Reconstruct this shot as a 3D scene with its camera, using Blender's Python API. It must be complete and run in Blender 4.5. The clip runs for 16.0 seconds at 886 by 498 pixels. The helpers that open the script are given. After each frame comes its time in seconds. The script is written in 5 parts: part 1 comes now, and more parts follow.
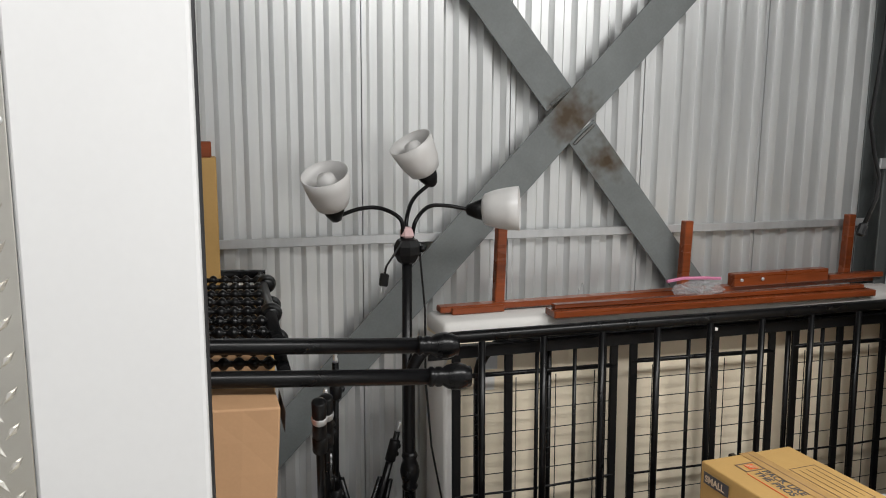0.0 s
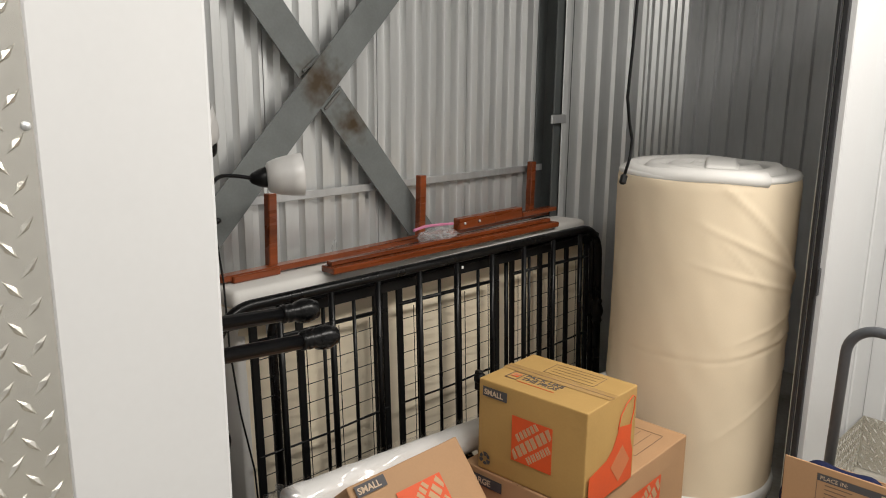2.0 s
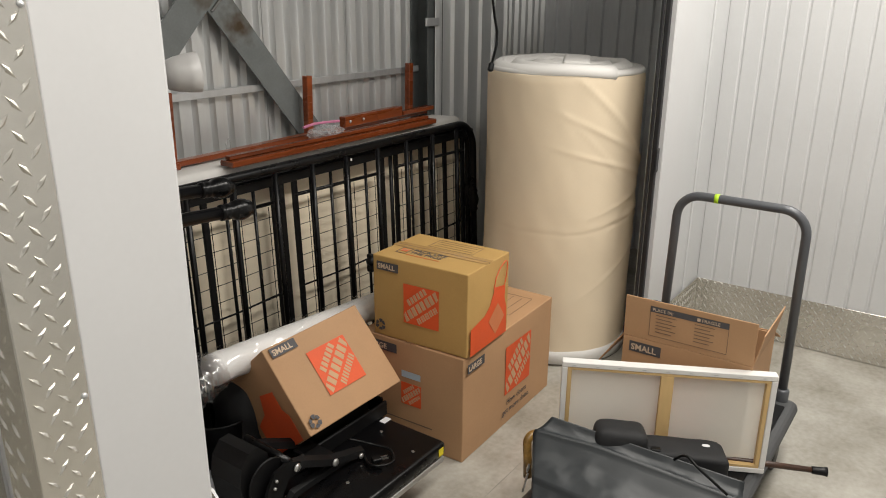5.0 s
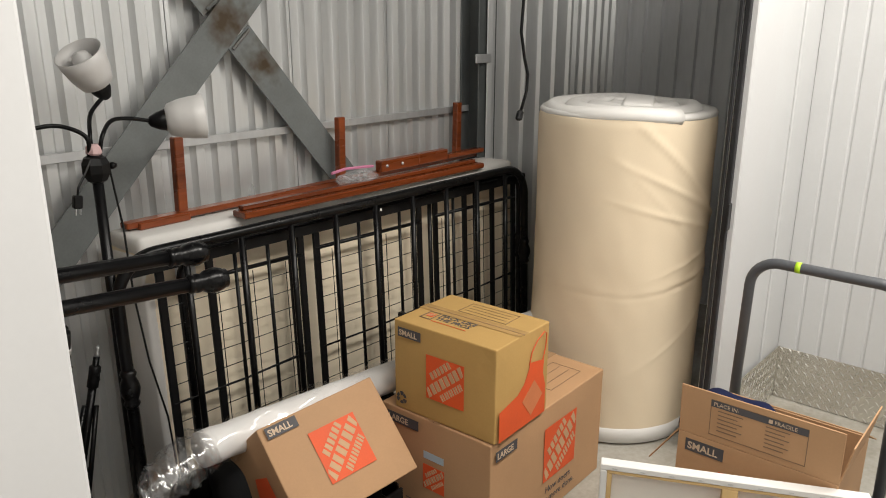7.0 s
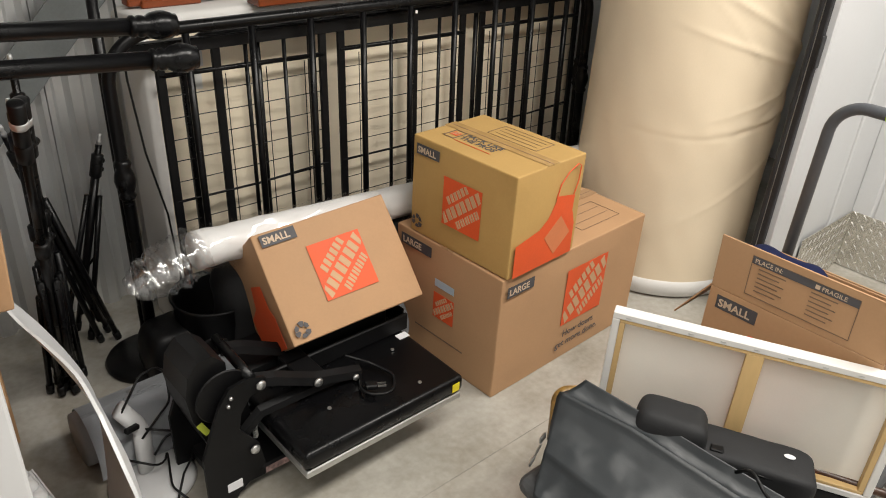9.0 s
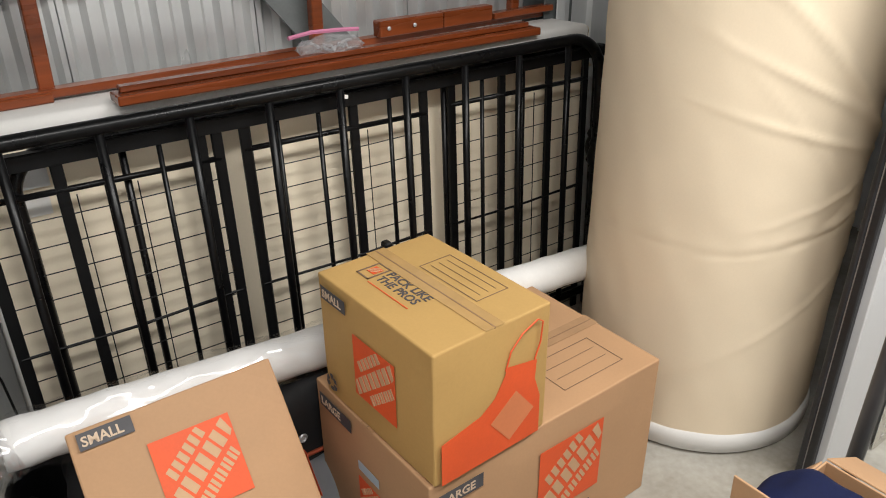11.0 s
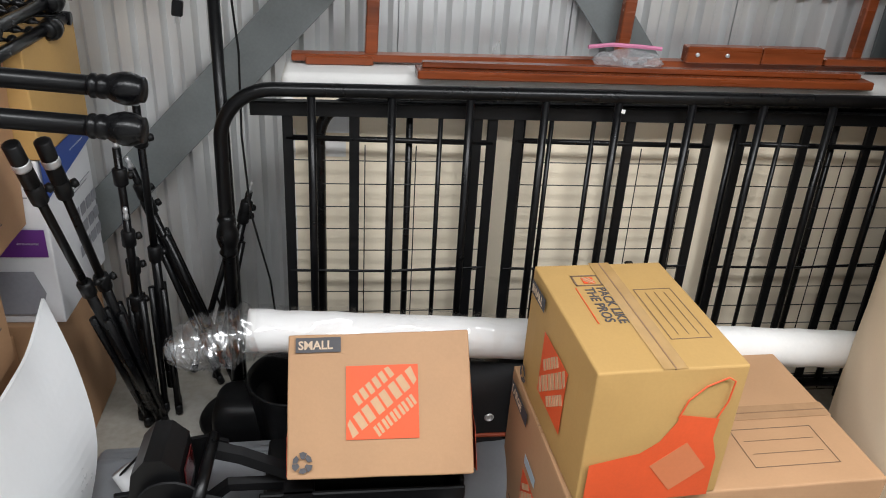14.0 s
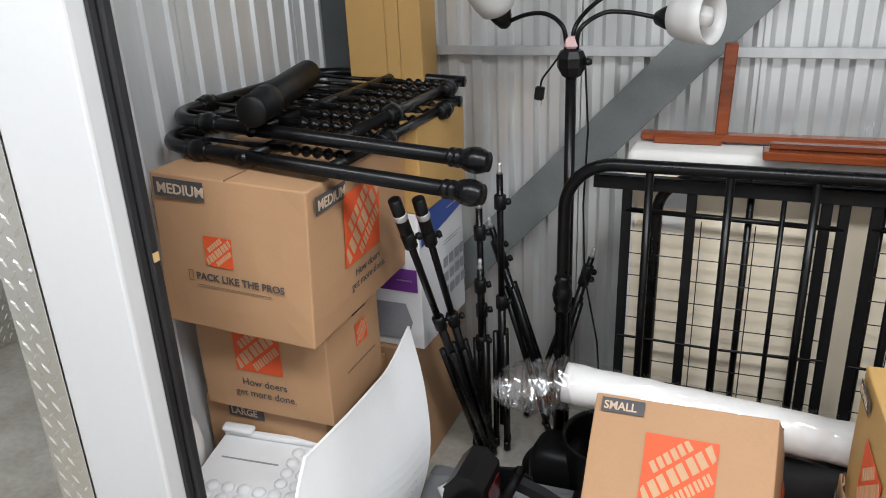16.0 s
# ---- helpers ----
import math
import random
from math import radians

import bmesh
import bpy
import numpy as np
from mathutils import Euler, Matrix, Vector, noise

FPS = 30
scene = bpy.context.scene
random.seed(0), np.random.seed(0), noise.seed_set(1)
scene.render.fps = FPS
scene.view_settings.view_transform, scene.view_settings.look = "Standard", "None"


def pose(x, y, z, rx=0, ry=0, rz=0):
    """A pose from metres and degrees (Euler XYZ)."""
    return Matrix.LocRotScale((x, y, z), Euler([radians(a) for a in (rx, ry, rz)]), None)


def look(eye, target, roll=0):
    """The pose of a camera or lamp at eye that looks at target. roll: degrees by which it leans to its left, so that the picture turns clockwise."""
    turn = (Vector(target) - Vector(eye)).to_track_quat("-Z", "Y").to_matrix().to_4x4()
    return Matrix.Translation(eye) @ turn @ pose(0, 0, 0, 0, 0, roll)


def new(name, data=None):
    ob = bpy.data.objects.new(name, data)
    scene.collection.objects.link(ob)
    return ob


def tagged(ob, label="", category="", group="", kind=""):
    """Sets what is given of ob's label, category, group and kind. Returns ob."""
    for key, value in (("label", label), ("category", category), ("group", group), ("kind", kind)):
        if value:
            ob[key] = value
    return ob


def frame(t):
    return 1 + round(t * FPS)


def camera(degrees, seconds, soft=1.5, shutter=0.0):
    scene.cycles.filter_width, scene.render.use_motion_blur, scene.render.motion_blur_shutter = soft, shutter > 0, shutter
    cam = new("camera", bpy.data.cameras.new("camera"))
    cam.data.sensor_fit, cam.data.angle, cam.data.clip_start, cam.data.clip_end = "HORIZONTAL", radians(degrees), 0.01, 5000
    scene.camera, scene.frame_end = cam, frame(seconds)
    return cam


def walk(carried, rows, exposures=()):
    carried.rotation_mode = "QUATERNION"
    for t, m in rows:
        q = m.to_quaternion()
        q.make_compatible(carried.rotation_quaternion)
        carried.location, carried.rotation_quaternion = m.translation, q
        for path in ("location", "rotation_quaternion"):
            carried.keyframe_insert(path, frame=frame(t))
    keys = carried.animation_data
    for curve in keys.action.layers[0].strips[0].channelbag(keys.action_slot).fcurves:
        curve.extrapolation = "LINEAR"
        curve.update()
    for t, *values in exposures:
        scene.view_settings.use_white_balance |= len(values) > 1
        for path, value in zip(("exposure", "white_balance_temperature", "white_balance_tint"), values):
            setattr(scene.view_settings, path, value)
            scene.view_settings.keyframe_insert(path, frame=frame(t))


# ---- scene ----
cam = camera(60.5, 16.0, soft=1.0)
PATH = [
    (0, (0.125, -0.009, 1.616), (0.693, 1.882, 1.298), 0.4),
    (0.5, (0.014, 0.065, 1.648), (0.786, 1.88, 1.317), -1.3),
    (1, (-0.061, 0.156, 1.65), (0.798, 1.933, 1.328), -3.0),
    (1.5, (-0.171, 0.125, 1.669), (0.938, 1.751, 1.313), -0.5),
    (2, (-0.36, 0.104, 1.671), (1.023, 1.481, 1.233), 0.5),
    (2.5, (-0.422, 0.036, 1.656), (1.092, 1.244, 1.16), -0.2),
    (3, (-0.458, -0.059, 1.648), (1.095, 1.082, 1.114), -1.6),
    (3.5, (-0.553, -0.064, 1.649), (1.05, 0.992, 1.089), -1.6),
    (4, (-0.673, -0.064, 1.624), (0.959, 0.936, 1.043), -0.5),
    (4.5, (-0.712, -0.053, 1.621), (0.904, 0.949, 1.003), 0.5),
    (4.7, (-0.686, -0.083, 1.637), (0.901, 0.958, 1.007), 0.6),
    (6.8, (-0.278, 0.012, 1.646), (1.167, 1.255, 1.039), 0.2),
    (7, (-0.252, -0.003, 1.651), (1.178, 1.272, 1.079), 0.1),
    (7.5, (-0.232, -0.054, 1.65), (1.143, 1.289, 1.096), 0.9),
    (8, (-0.193, -0.085, 1.565), (1.078, 1.26, 0.805), 1.7),
    (8.5, (-0.146, -0.063, 1.531), (1.029, 1.276, 0.62), 2.3),
    (9, (0.0, 0.025, 1.519), (1.189, 1.309, 0.549), 3.5),
    (9.5, (0.207, 0.146, 1.554), (1.452, 1.367, 0.574), 2.5),
    (10, (0.41, 0.224, 1.548), (1.614, 1.571, 0.689), -0.1),
    (12.5, (0.98, 0.366, 1.489), (1.648, 1.963, 0.487), 0.6),
    (13, (0.973, 0.348, 1.529), (1.49, 2.035, 0.589), 0.7),
    (13.5, (0.93, 0.28, 1.592), (1.373, 2.022, 0.714), 1.4),
    (14, (0.919, 0.186, 1.523), (1.188, 1.948, 0.617), 3.7),
    (14.5, (1.004, 0.111, 1.5), (0.916, 1.852, 0.519), 2.8),
    (15, (1.07, 0.091, 1.526), (0.628, 1.799, 0.583), -0.8),
    (15.5, (1.049, 0.087, 1.561), (0.406, 1.79, 0.733), -2.7),
    (16, (1.079, 0.072, 1.568), (0.361, 1.784, 0.824), -2.6),
]
walk(cam, [(t, look(eye, target, roll)) for t, eye, target, roll in PATH],
     exposures=[(0, 0.07, 6350, 10), (1.5, -0.03, 6750, 10), (4.0, -0.18, 6750, 10), (7.0, 0.01, 6800, 10), (8.5, 0.2, 6750, 10), (10.2, 0.18, 6650, 10), (12.3, 0.24, 6150, 10), (16, 0.42, 6050, 10)])

# ---- light ----
world = bpy.data.worlds.new("world")
scene.world = world
world.use_nodes = True
world.node_tree.nodes["Background"].inputs[0].default_value = (0.9, 0.95, 1.0, 1)
world.node_tree.nodes["Background"].inputs[1].default_value = 0.05


def strip_lamp(x, y, z, sx, sy, watts, turn=0, colour=(1.0, 0.98, 0.94)):
    lamp = bpy.data.lights.new("strip_lamp", "AREA")
    lamp.shape, lamp.size, lamp.size_y, lamp.energy, lamp.color = "RECTANGLE", sx, sy, watts, colour
    ob = new("strip_lamp", lamp)
    ob.matrix_world = pose(x, y, z, 0, 0, turn)
    return ob


strip_lamp(2.30, 0.0, 2.86, 1.2, 0.6, 54)
strip_lamp(0.80, 0.0, 2.86, 1.2, 0.6, 40)
# unseen extra lamp, added to brighten the left door post and floor
strip_lamp(-0.70, 0.0, 2.86, 1.2, 0.6, 24)

# ---- materials ----


def material(name, colour, rough=0.5, metal=0.0, vary=0.12, scale=6.0, fine=90.0, bump=0.05, spread=0.1, shade=None, per_piece=0.0,
             stretch=(1, 1, 1), spec=0.5):
    """A surface with slow stains, fine grain and slight relief. shade: a second colour that the stains go towards."""
    m = bpy.data.materials.new(name)
    m.use_nodes = True
    n, l = m.node_tree.nodes, m.node_tree.links
    bsdf = n["Principled BSDF"]
    where = n.new("ShaderNodeTexCoord")
    fit = n.new("ShaderNodeMapping")
    fit.inputs["Scale"].default_value = stretch
    l.new(where.outputs["Object"], fit.inputs[0])
    slow, grain = n.new("ShaderNodeTexNoise"), n.new("ShaderNodeTexNoise")
    slow.inputs["Scale"].default_value, slow.inputs["Detail"].default_value = scale, 5
    grain.inputs["Scale"].default_value, grain.inputs["Detail"].default_value = fine, 3
    for s in (slow, grain):
        l.new(fit.outputs[0], s.inputs["Vector"])
    both = n.new("ShaderNodeMath")
    both.operation = "MULTIPLY_ADD"
    both.inputs[1].default_value = 0.35
    l.new(grain.outputs[0], both.inputs[0])
    l.new(slow.outputs[0], both.inputs[2])
    ramp = n.new("ShaderNodeMapRange")
    ramp.inputs["From Min"].default_value, ramp.inputs["From Max"].default_value = 0.4, 0.95
    l.new(both.outputs[0], ramp.inputs["Value"])
    mix = n.new("ShaderNodeMix")
    mix.data_type = "RGBA"
    dark = shade or tuple(c * (1 - 2 * vary) for c in colour)
    light = colour if shade else tuple(min(1, c * (1 + vary)) for c in colour)
    mix.inputs[6].default_value, mix.inputs[7].default_value = (*dark, 1), (*light, 1)
    l.new(ramp.outputs[0], mix.inputs[0])
    out = mix.outputs[2]
    if per_piece:
        info, hsv, amount = n.new("ShaderNodeObjectInfo"), n.new("ShaderNodeHueSaturation"), n.new("ShaderNodeMapRange")
        amount.inputs["To Min"].default_value, amount.inputs["To Max"].default_value = 1 - per_piece, 1 + per_piece
        l.new(info.outputs["Random"], amount.inputs["Value"])
        l.new(amount.outputs[0], hsv.inputs["Value"])
        l.new(out, hsv.inputs["Color"])
        out = hsv.outputs[0]
    l.new(out, bsdf.inputs["Base Color"])
    gloss = n.new("ShaderNodeMapRange")
    gloss.inputs["To Min"].default_value, gloss.inputs["To Max"].default_value = max(0.02, rough - spread), min(1, rough + spread)
    l.new(slow.outputs[0], gloss.inputs["Value"])
    l.new(gloss.outputs[0], bsdf.inputs["Roughness"])
    bsdf.inputs["Metallic"].default_value = metal
    bsdf.inputs["Specular IOR Level"].default_value = spec
    if bump:
        b = n.new("ShaderNodeBump")
        b.inputs["Strength"].default_value, b.inputs["Distance"].default_value = bump, 0.004
        l.new(both.outputs[0], b.inputs["Height"])
        l.new(b.outputs[0], bsdf.inputs["Normal"])
    return m


def clear(name, colour=(1, 1, 1), rough=0.08, amount=0.8, crumple=35):
    """Thin clear film: partly see-through, with gloss."""
    m = bpy.data.materials.new(name)
    m.use_nodes = True
    n, l = m.node_tree.nodes, m.node_tree.links
    bsdf = n["Principled BSDF"]
    bsdf.inputs["Base Color"].default_value = (*colour, 1)
    bsdf.inputs["Roughness"].default_value = rough
    bsdf.inputs["Alpha"].default_value = 1 - amount
    bsdf.inputs["Specular IOR Level"].default_value = 0.9
    noise_tex, b = n.new("ShaderNodeTexNoise"), n.new("ShaderNodeBump")
    noise_tex.inputs["Scale"].default_value = crumple
    b.inputs["Strength"].default_value, b.inputs["Distance"].default_value = 1.0, 0.012
    l.new(noise_tex.outputs[0], b.inputs["Height"])
    l.new(b.outputs[0], bsdf.inputs["Normal"])
    return m


def shiny_film(name, gloss, rough, crumple):
    """Loose clear film: see-through with sharp glints on its creases."""
    m = bpy.data.materials.new(name)
    m.use_nodes = True
    n, l = m.node_tree.nodes, m.node_tree.links
    n.remove(n["Principled BSDF"])
    see, shine, mix = n.new("ShaderNodeBsdfTransparent"), n.new("ShaderNodeBsdfGlossy"), n.new("ShaderNodeMixShader")
    see.inputs["Color"].default_value = (0.97, 0.97, 0.975, 1)
    shine.inputs["Color"].default_value = (1, 1, 1, 1)
    shine.inputs["Roughness"].default_value = rough
    mix.inputs[0].default_value = gloss
    where, creases, b = n.new("ShaderNodeTexCoord"), n.new("ShaderNodeTexVoronoi"), n.new("ShaderNodeBump")
    creases.feature = "DISTANCE_TO_EDGE"
    creases.inputs["Scale"].default_value = crumple
    b.inputs["Strength"].default_value, b.inputs["Distance"].default_value = 0.35, 0.02
    l.new(where.outputs["Object"], creases.inputs["Vector"])
    l.new(creases.outputs["Distance"], b.inputs["Height"])
    l.new(b.outputs[0], shine.inputs["Normal"])
    l.new(see.outputs[0], mix.inputs[1])
    l.new(shine.outputs[0], mix.inputs[2])
    l.new(mix.outputs[0], n["Material Output"].inputs["Surface"])
    return m


CONCRETE = material("concrete", (0.46, 0.44, 0.395), 0.18, spec=0.6, vary=0.12, scale=4.2, fine=45, bump=0.05, spread=0.16, shade=(0.235, 0.215, 0.175))
GALV = material("galvanised_steel", (0.60, 0.61, 0.62), 0.42, 0.6, vary=0.10, scale=5, fine=40, bump=0.02, stretch=(1, 1, 0.25))
GALV_PALE = material("pale_steel_sheet", (0.70, 0.71, 0.715), 0.36, 0.35, vary=0.07, scale=4, fine=50, bump=0.02, stretch=(1, 1, 0.2))
GALV_RIBS = material("bright_ribbed_steel", (0.72, 0.73, 0.73), 0.31, 0.60, vary=0.06, scale=4, fine=50, bump=0.015, stretch=(1, 1, 0.15))
GALV_SIDE = material("dull_steel_sheet", (0.66, 0.67, 0.68), 0.45, 0.15, vary=0.08, scale=4, fine=50, bump=0.02, stretch=(1, 1, 0.2))
GREY_STEEL = material("grey_primed_steel", (0.17, 0.185, 0.185), 0.5, 0.1, vary=0.12, scale=7, fine=120, bump=0.06)
DARK_STEEL = material("dark_steel_column", (0.10, 0.11, 0.11), 0.5, 0.2, vary=0.12, scale=5, fine=100, bump=0.06)
WHITE_SHEET = material("white_painted_sheet", (0.60, 0.605, 0.61), 0.38, vary=0.025, scale=3, fine=80, bump=0.01)
WHITE_POST = material("white_painted_steel", (0.60, 0.60, 0.605), 0.4, vary=0.02, scale=3, fine=80, bump=0.01)
PLATE = material("diamond_plate", (0.68, 0.66, 0.61), 0.25, 0.86, vary=0.08, scale=4, fine=70, bump=0.03)
BLACK_TRACK = material("black_rubber", (0.02, 0.02, 0.022), 0.45, vary=0.2)
CARD = material("brown_cardboard", (0.465, 0.272, 0.142), 0.75, vary=0.05, scale=5, fine=150, bump=0.05, per_piece=0.05)
CARD_YELLOW = material("yellow_cardboard", (0.49, 0.30, 0.10), 0.7, vary=0.05, scale=5, fine=150, bump=0.05)
CARD_EDGE = material("cardboard_edge", (0.26, 0.15, 0.08), 0.85, vary=0.1)
TAPE = material("clear_parcel_tape", (0.45, 0.275, 0.105), 0.22, vary=0.06, scale=20)
TAPE_BROWN = material("clear_tape_on_brown", (0.42, 0.255, 0.14), 0.22, vary=0.06, scale=20)
ORANGE = material("orange_print", (0.72, 0.095, 0.022), 0.6, vary=0.06, scale=9, fine=160, bump=0.03)
GREY_PRINT = material("dark_grey_print", (0.075, 0.072, 0.078), 0.65, vary=0.1, scale=9, fine=160)
CARD_PRINT = material("unprinted_letters", (0.55, 0.34, 0.19), 0.7, vary=0.05)
FAINT_PRINT = material("faint_print", (0.20, 0.13, 0.085), 0.7, vary=0.1)
PALE_PRINT = material("pale_letters", (0.60, 0.46, 0.33), 0.7, vary=0.05)
BLACK_METAL = material("black_satin_metal", (0.0035, 0.0035, 0.004), 0.29, 0.0, spec=0.24, vary=0.15, scale=8, bump=0.02)
BLACK_FLAT = material("black_matt_metal", (0.0045, 0.0045, 0.005), 0.48, 0.0, spec=0.2, vary=0.15, scale=8, bump=0.03)
BLACK_PLASTIC = material("black_plastic", (0.006, 0.006, 0.0065), 0.42, spec=0.25, vary=0.2, scale=10, bump=0.04)
CREAM = material("cream_cloth", (0.80, 0.67, 0.495), 0.8, vary=0.03, scale=3, fine=220, bump=0.08)
CREAM_PALE = material("pale_mattress_cloth", (0.83, 0.73, 0.565), 0.85, vary=0.04, scale=3, fine=220, bump=0.1)
WHITE_CLOTH = material("white_cloth", (0.72, 0.705, 0.68), 0.8, vary=0.03, scale=5, fine=200, bump=0.1)
CHERRY = material("cherry_stained_wood", (0.23, 0.052, 0.014), 0.28, vary=0.28, scale=5, fine=40, bump=0.04, stretch=(0.15, 2, 2))
PINE = material("pale_pine", (0.62, 0.42, 0.19), 0.6, vary=0.1, scale=5, fine=60, bump=0.05, stretch=(1, 1, 0.2))

# ---- building helpers ----


def thing(name, m, label, category, group="", kind=""):
    ob = new(name)
    ob.empty_display_size = 0.05
    ob.matrix_world = m
    return tagged(ob, label, category, group, kind)


def part(name, bm, mat, parent, label="", smooth=False, m=None, kind=""):
    me = bpy.data.meshes.new(name)
    bm.to_mesh(me)
    bm.free()
    me.materials.append(mat)
    if smooth:
        me.polygons.foreach_set("use_smooth", [True] * len(me.polygons))
    ob = new(name, me)
    ob.parent = parent
    if m is not None:
        ob.matrix_local = m
    return tagged(ob, label, kind=kind)


def mesh_thing(name, bm, mat, m, label, category, group="", kind="", smooth=False):
    ob = part(name, bm, mat, None, smooth=smooth)
    ob.matrix_world = m
    return tagged(ob, label, category, group, kind)


def brick(bm, x0, x1, y0, y1, z0, z1, bevel=0.0, m=None, seg=1):
    g = bmesh.ops.create_cube(bm, size=1.0)["verts"]
    for v in g:
        v.co = ((x0 + x1) / 2 + v.co.x * (x1 - x0), (y0 + y1) / 2 + v.co.y * (y1 - y0), (z0 + z1) / 2 + v.co.z * (z1 - z0))
    if bevel:
        edges = list({e for v in g for e in v.link_edges})
        out = bmesh.ops.bevel(bm, geom=edges, offset=bevel, segments=seg, affect="EDGES", profile=0.5)
        g = list({v for f in out["faces"] for v in f.verts} | {v for v in g if v.is_valid})
    if m is not None:
        for v in g:
            v.co = m @ v.co
    return bm


def block(x0, x1, y0, y1, z0, z1, bevel=0.0, m=None, seg=1):
    return brick(bmesh.new(), x0, x1, y0, y1, z0, z1, bevel, m, seg)


def rounded(points, radius, steps=6):
    """The polyline with its inner corners turned into arcs."""
    pts = [Vector(p) for p in points]
    out = [pts[0]]
    for a, b, c in zip(pts, pts[1:], pts[2:]):
        u, w = (a - b).normalized(), (c - b).normalized()
        half = u.angle(w) / 2
        cut = min(radius / math.tan(half), (a - b).length * 0.49, (c - b).length * 0.49)
        r = cut * math.tan(half)
        mid = b + (u + w).normalized() * (r / math.sin(half))
        p, q = b + u * cut - mid, b + w * cut - mid
        for i in range(steps + 1):
            out.append(mid + r * p.normalized().slerp(q.normalized(), i / steps))
    return out + [pts[-1]]


def tube(bm, points, r, seg=10, flat=1.0, cap=True):
    """A round bar along a polyline; r is one radius or one for each point."""
    pts = [Vector(p) for p in points]
    radii = r if isinstance(r, (list, tuple)) else [r] * len(pts)
    rings, side = [], None
    for i, p in enumerate(pts):
        way = (pts[min(i + 1, len(pts) - 1)] - pts[max(i - 1, 0)]).normalized()
        if side is None:
            side = way.orthogonal().normalized()
        side = (side - way * side.dot(way)).normalized()
        up = way.cross(side)
        rings.append([bm.verts.new(p + radii[i] * (math.cos(a) * side + flat * math.sin(a) * up)) for a in (2 * math.pi * k / seg for k in range(seg))])
    for a, b in zip(rings, rings[1:]):
        for k in range(seg):
            bm.faces.new((a[k], a[(k + 1) % seg], b[(k + 1) % seg], b[k]))
    if cap:
        bm.faces.new(rings[0][::-1])
        bm.faces.new(rings[-1])
    return bm


def bar(points, r, seg=10, flat=1.0):
    return tube(bmesh.new(), points, r, seg, flat)


def lathe(bm, profile, seg=20, m=None):
    """A turned body: profile of (radius, height) about z."""
    m = m or Matrix()
    rings = []
    for r, z in profile:
        rings.append([bm.verts.new(m @ Vector((r * math.cos(a), r * math.sin(a), z))) for a in (2 * math.pi * k / seg for k in range(seg))])
    for a, b in zip(rings, rings[1:]):
        for k in range(seg):
            bm.faces.new((a[k], a[(k + 1) % seg], b[(k + 1) % seg], b[k]))
    if profile[0][0] > 1e-5:
        bm.faces.new(rings[0][::-1])
    if profile[-1][0] > 1e-5:
        bm.faces.new(rings[-1])
    return bm


def turned(profile, seg=20, m=None):
    return lathe(bmesh.new(), profile, seg, m)


def along(a, b):
    """A frame at a whose z points to b."""
    return Matrix.Translation(a) @ (Vector(b) - Vector(a)).to_track_quat("Z", "Y").to_matrix().to_4x4()


def outline(points, thick):
    """A flat shape in x and z, with its thickness in y."""
    bm = bmesh.new()
    a = [bm.verts.new((x, 0, z)) for x, z in points]
    b = [bm.verts.new((x, thick, z)) for x, z in points]
    bm.faces.new(a)
    bm.faces.new(b[::-1])
    for i in range(len(a)):
        bm.faces.new((a[i], b[i], b[(i + 1) % len(a)], a[(i + 1) % len(a)]))
    bmesh.ops.recalc_face_normals(bm, faces=bm.faces)
    return bm


def ribbed(length, z0, z1, pitch, top, slope, depth, thick=0.03, lap=0.0):
    """Ribbed sheet along x, its outer flats at y = 0 and its grooves behind; lap: a fine seam each so many metres."""
    xs, ys, x, k = [], [], 0.0, 0
    groove = pitch - top - 2 * slope
    while x < length:
        for dx, y in ((0, 0), (top, 0), (top + slope, depth), (top + slope + groove, depth)):
            if x + dx < length:
                xs.append(x + dx)
                ys.append(y)
            if lap and dx == 0 and int(x / lap) != int((x - pitch) / lap):
                for ddx, yy in ((top * 0.4, 0), (top * 0.42, depth * 0.8), (top * 0.5, depth * 0.8), (top * 0.52, 0)):
                    xs.append(x + ddx)
                    ys.append(yy)
        x += pitch
    xs.append(length)
    ys.append(0 if ys[-1] == 0 else depth)
    bm = bmesh.new()
    low = [bm.verts.new((a, b, z0)) for a, b in zip(xs, ys)]
    high = [bm.verts.new((a, b, z1)) for a, b in zip(xs, ys)]
    for i in range(len(xs) - 1):
        bm.faces.new((low[i], low[i + 1], high[i + 1], high[i]))
    y = depth + thick
    brick(bm, 0, length, depth + 0.004, y, z0, z1)
    return bm


# ---- the setting ----
WALL_Y, LEFT_X, RIGHT_X, FRONT_Y, END_X, TOP = 2.42, -0.30, 4.06, 1.0, 3.14, 3.0

JOINT = material("joint_filler", (0.27, 0.255, 0.22), 0.6, vary=0.2, scale=9)
floor = mesh_thing("floor", block(-2.6, 4.3, -2.2, 2.7, -0.12, 0.0), CONCRETE, Matrix(), "smooth grey sealed concrete floor with fine cracks", "floor", kind="structure")
part("joint_line", block(-0.3, 3.1, 1.066, 1.0685, 0.0, 0.0006), JOINT, floor, "dark saw-cut joint")
mesh_thing("ceiling", block(-2.6, 4.3, -2.2, 2.7, TOP, TOP + 0.1), WHITE_SHEET, Matrix(), "plain white metal ceiling", "ceiling", kind="structure")

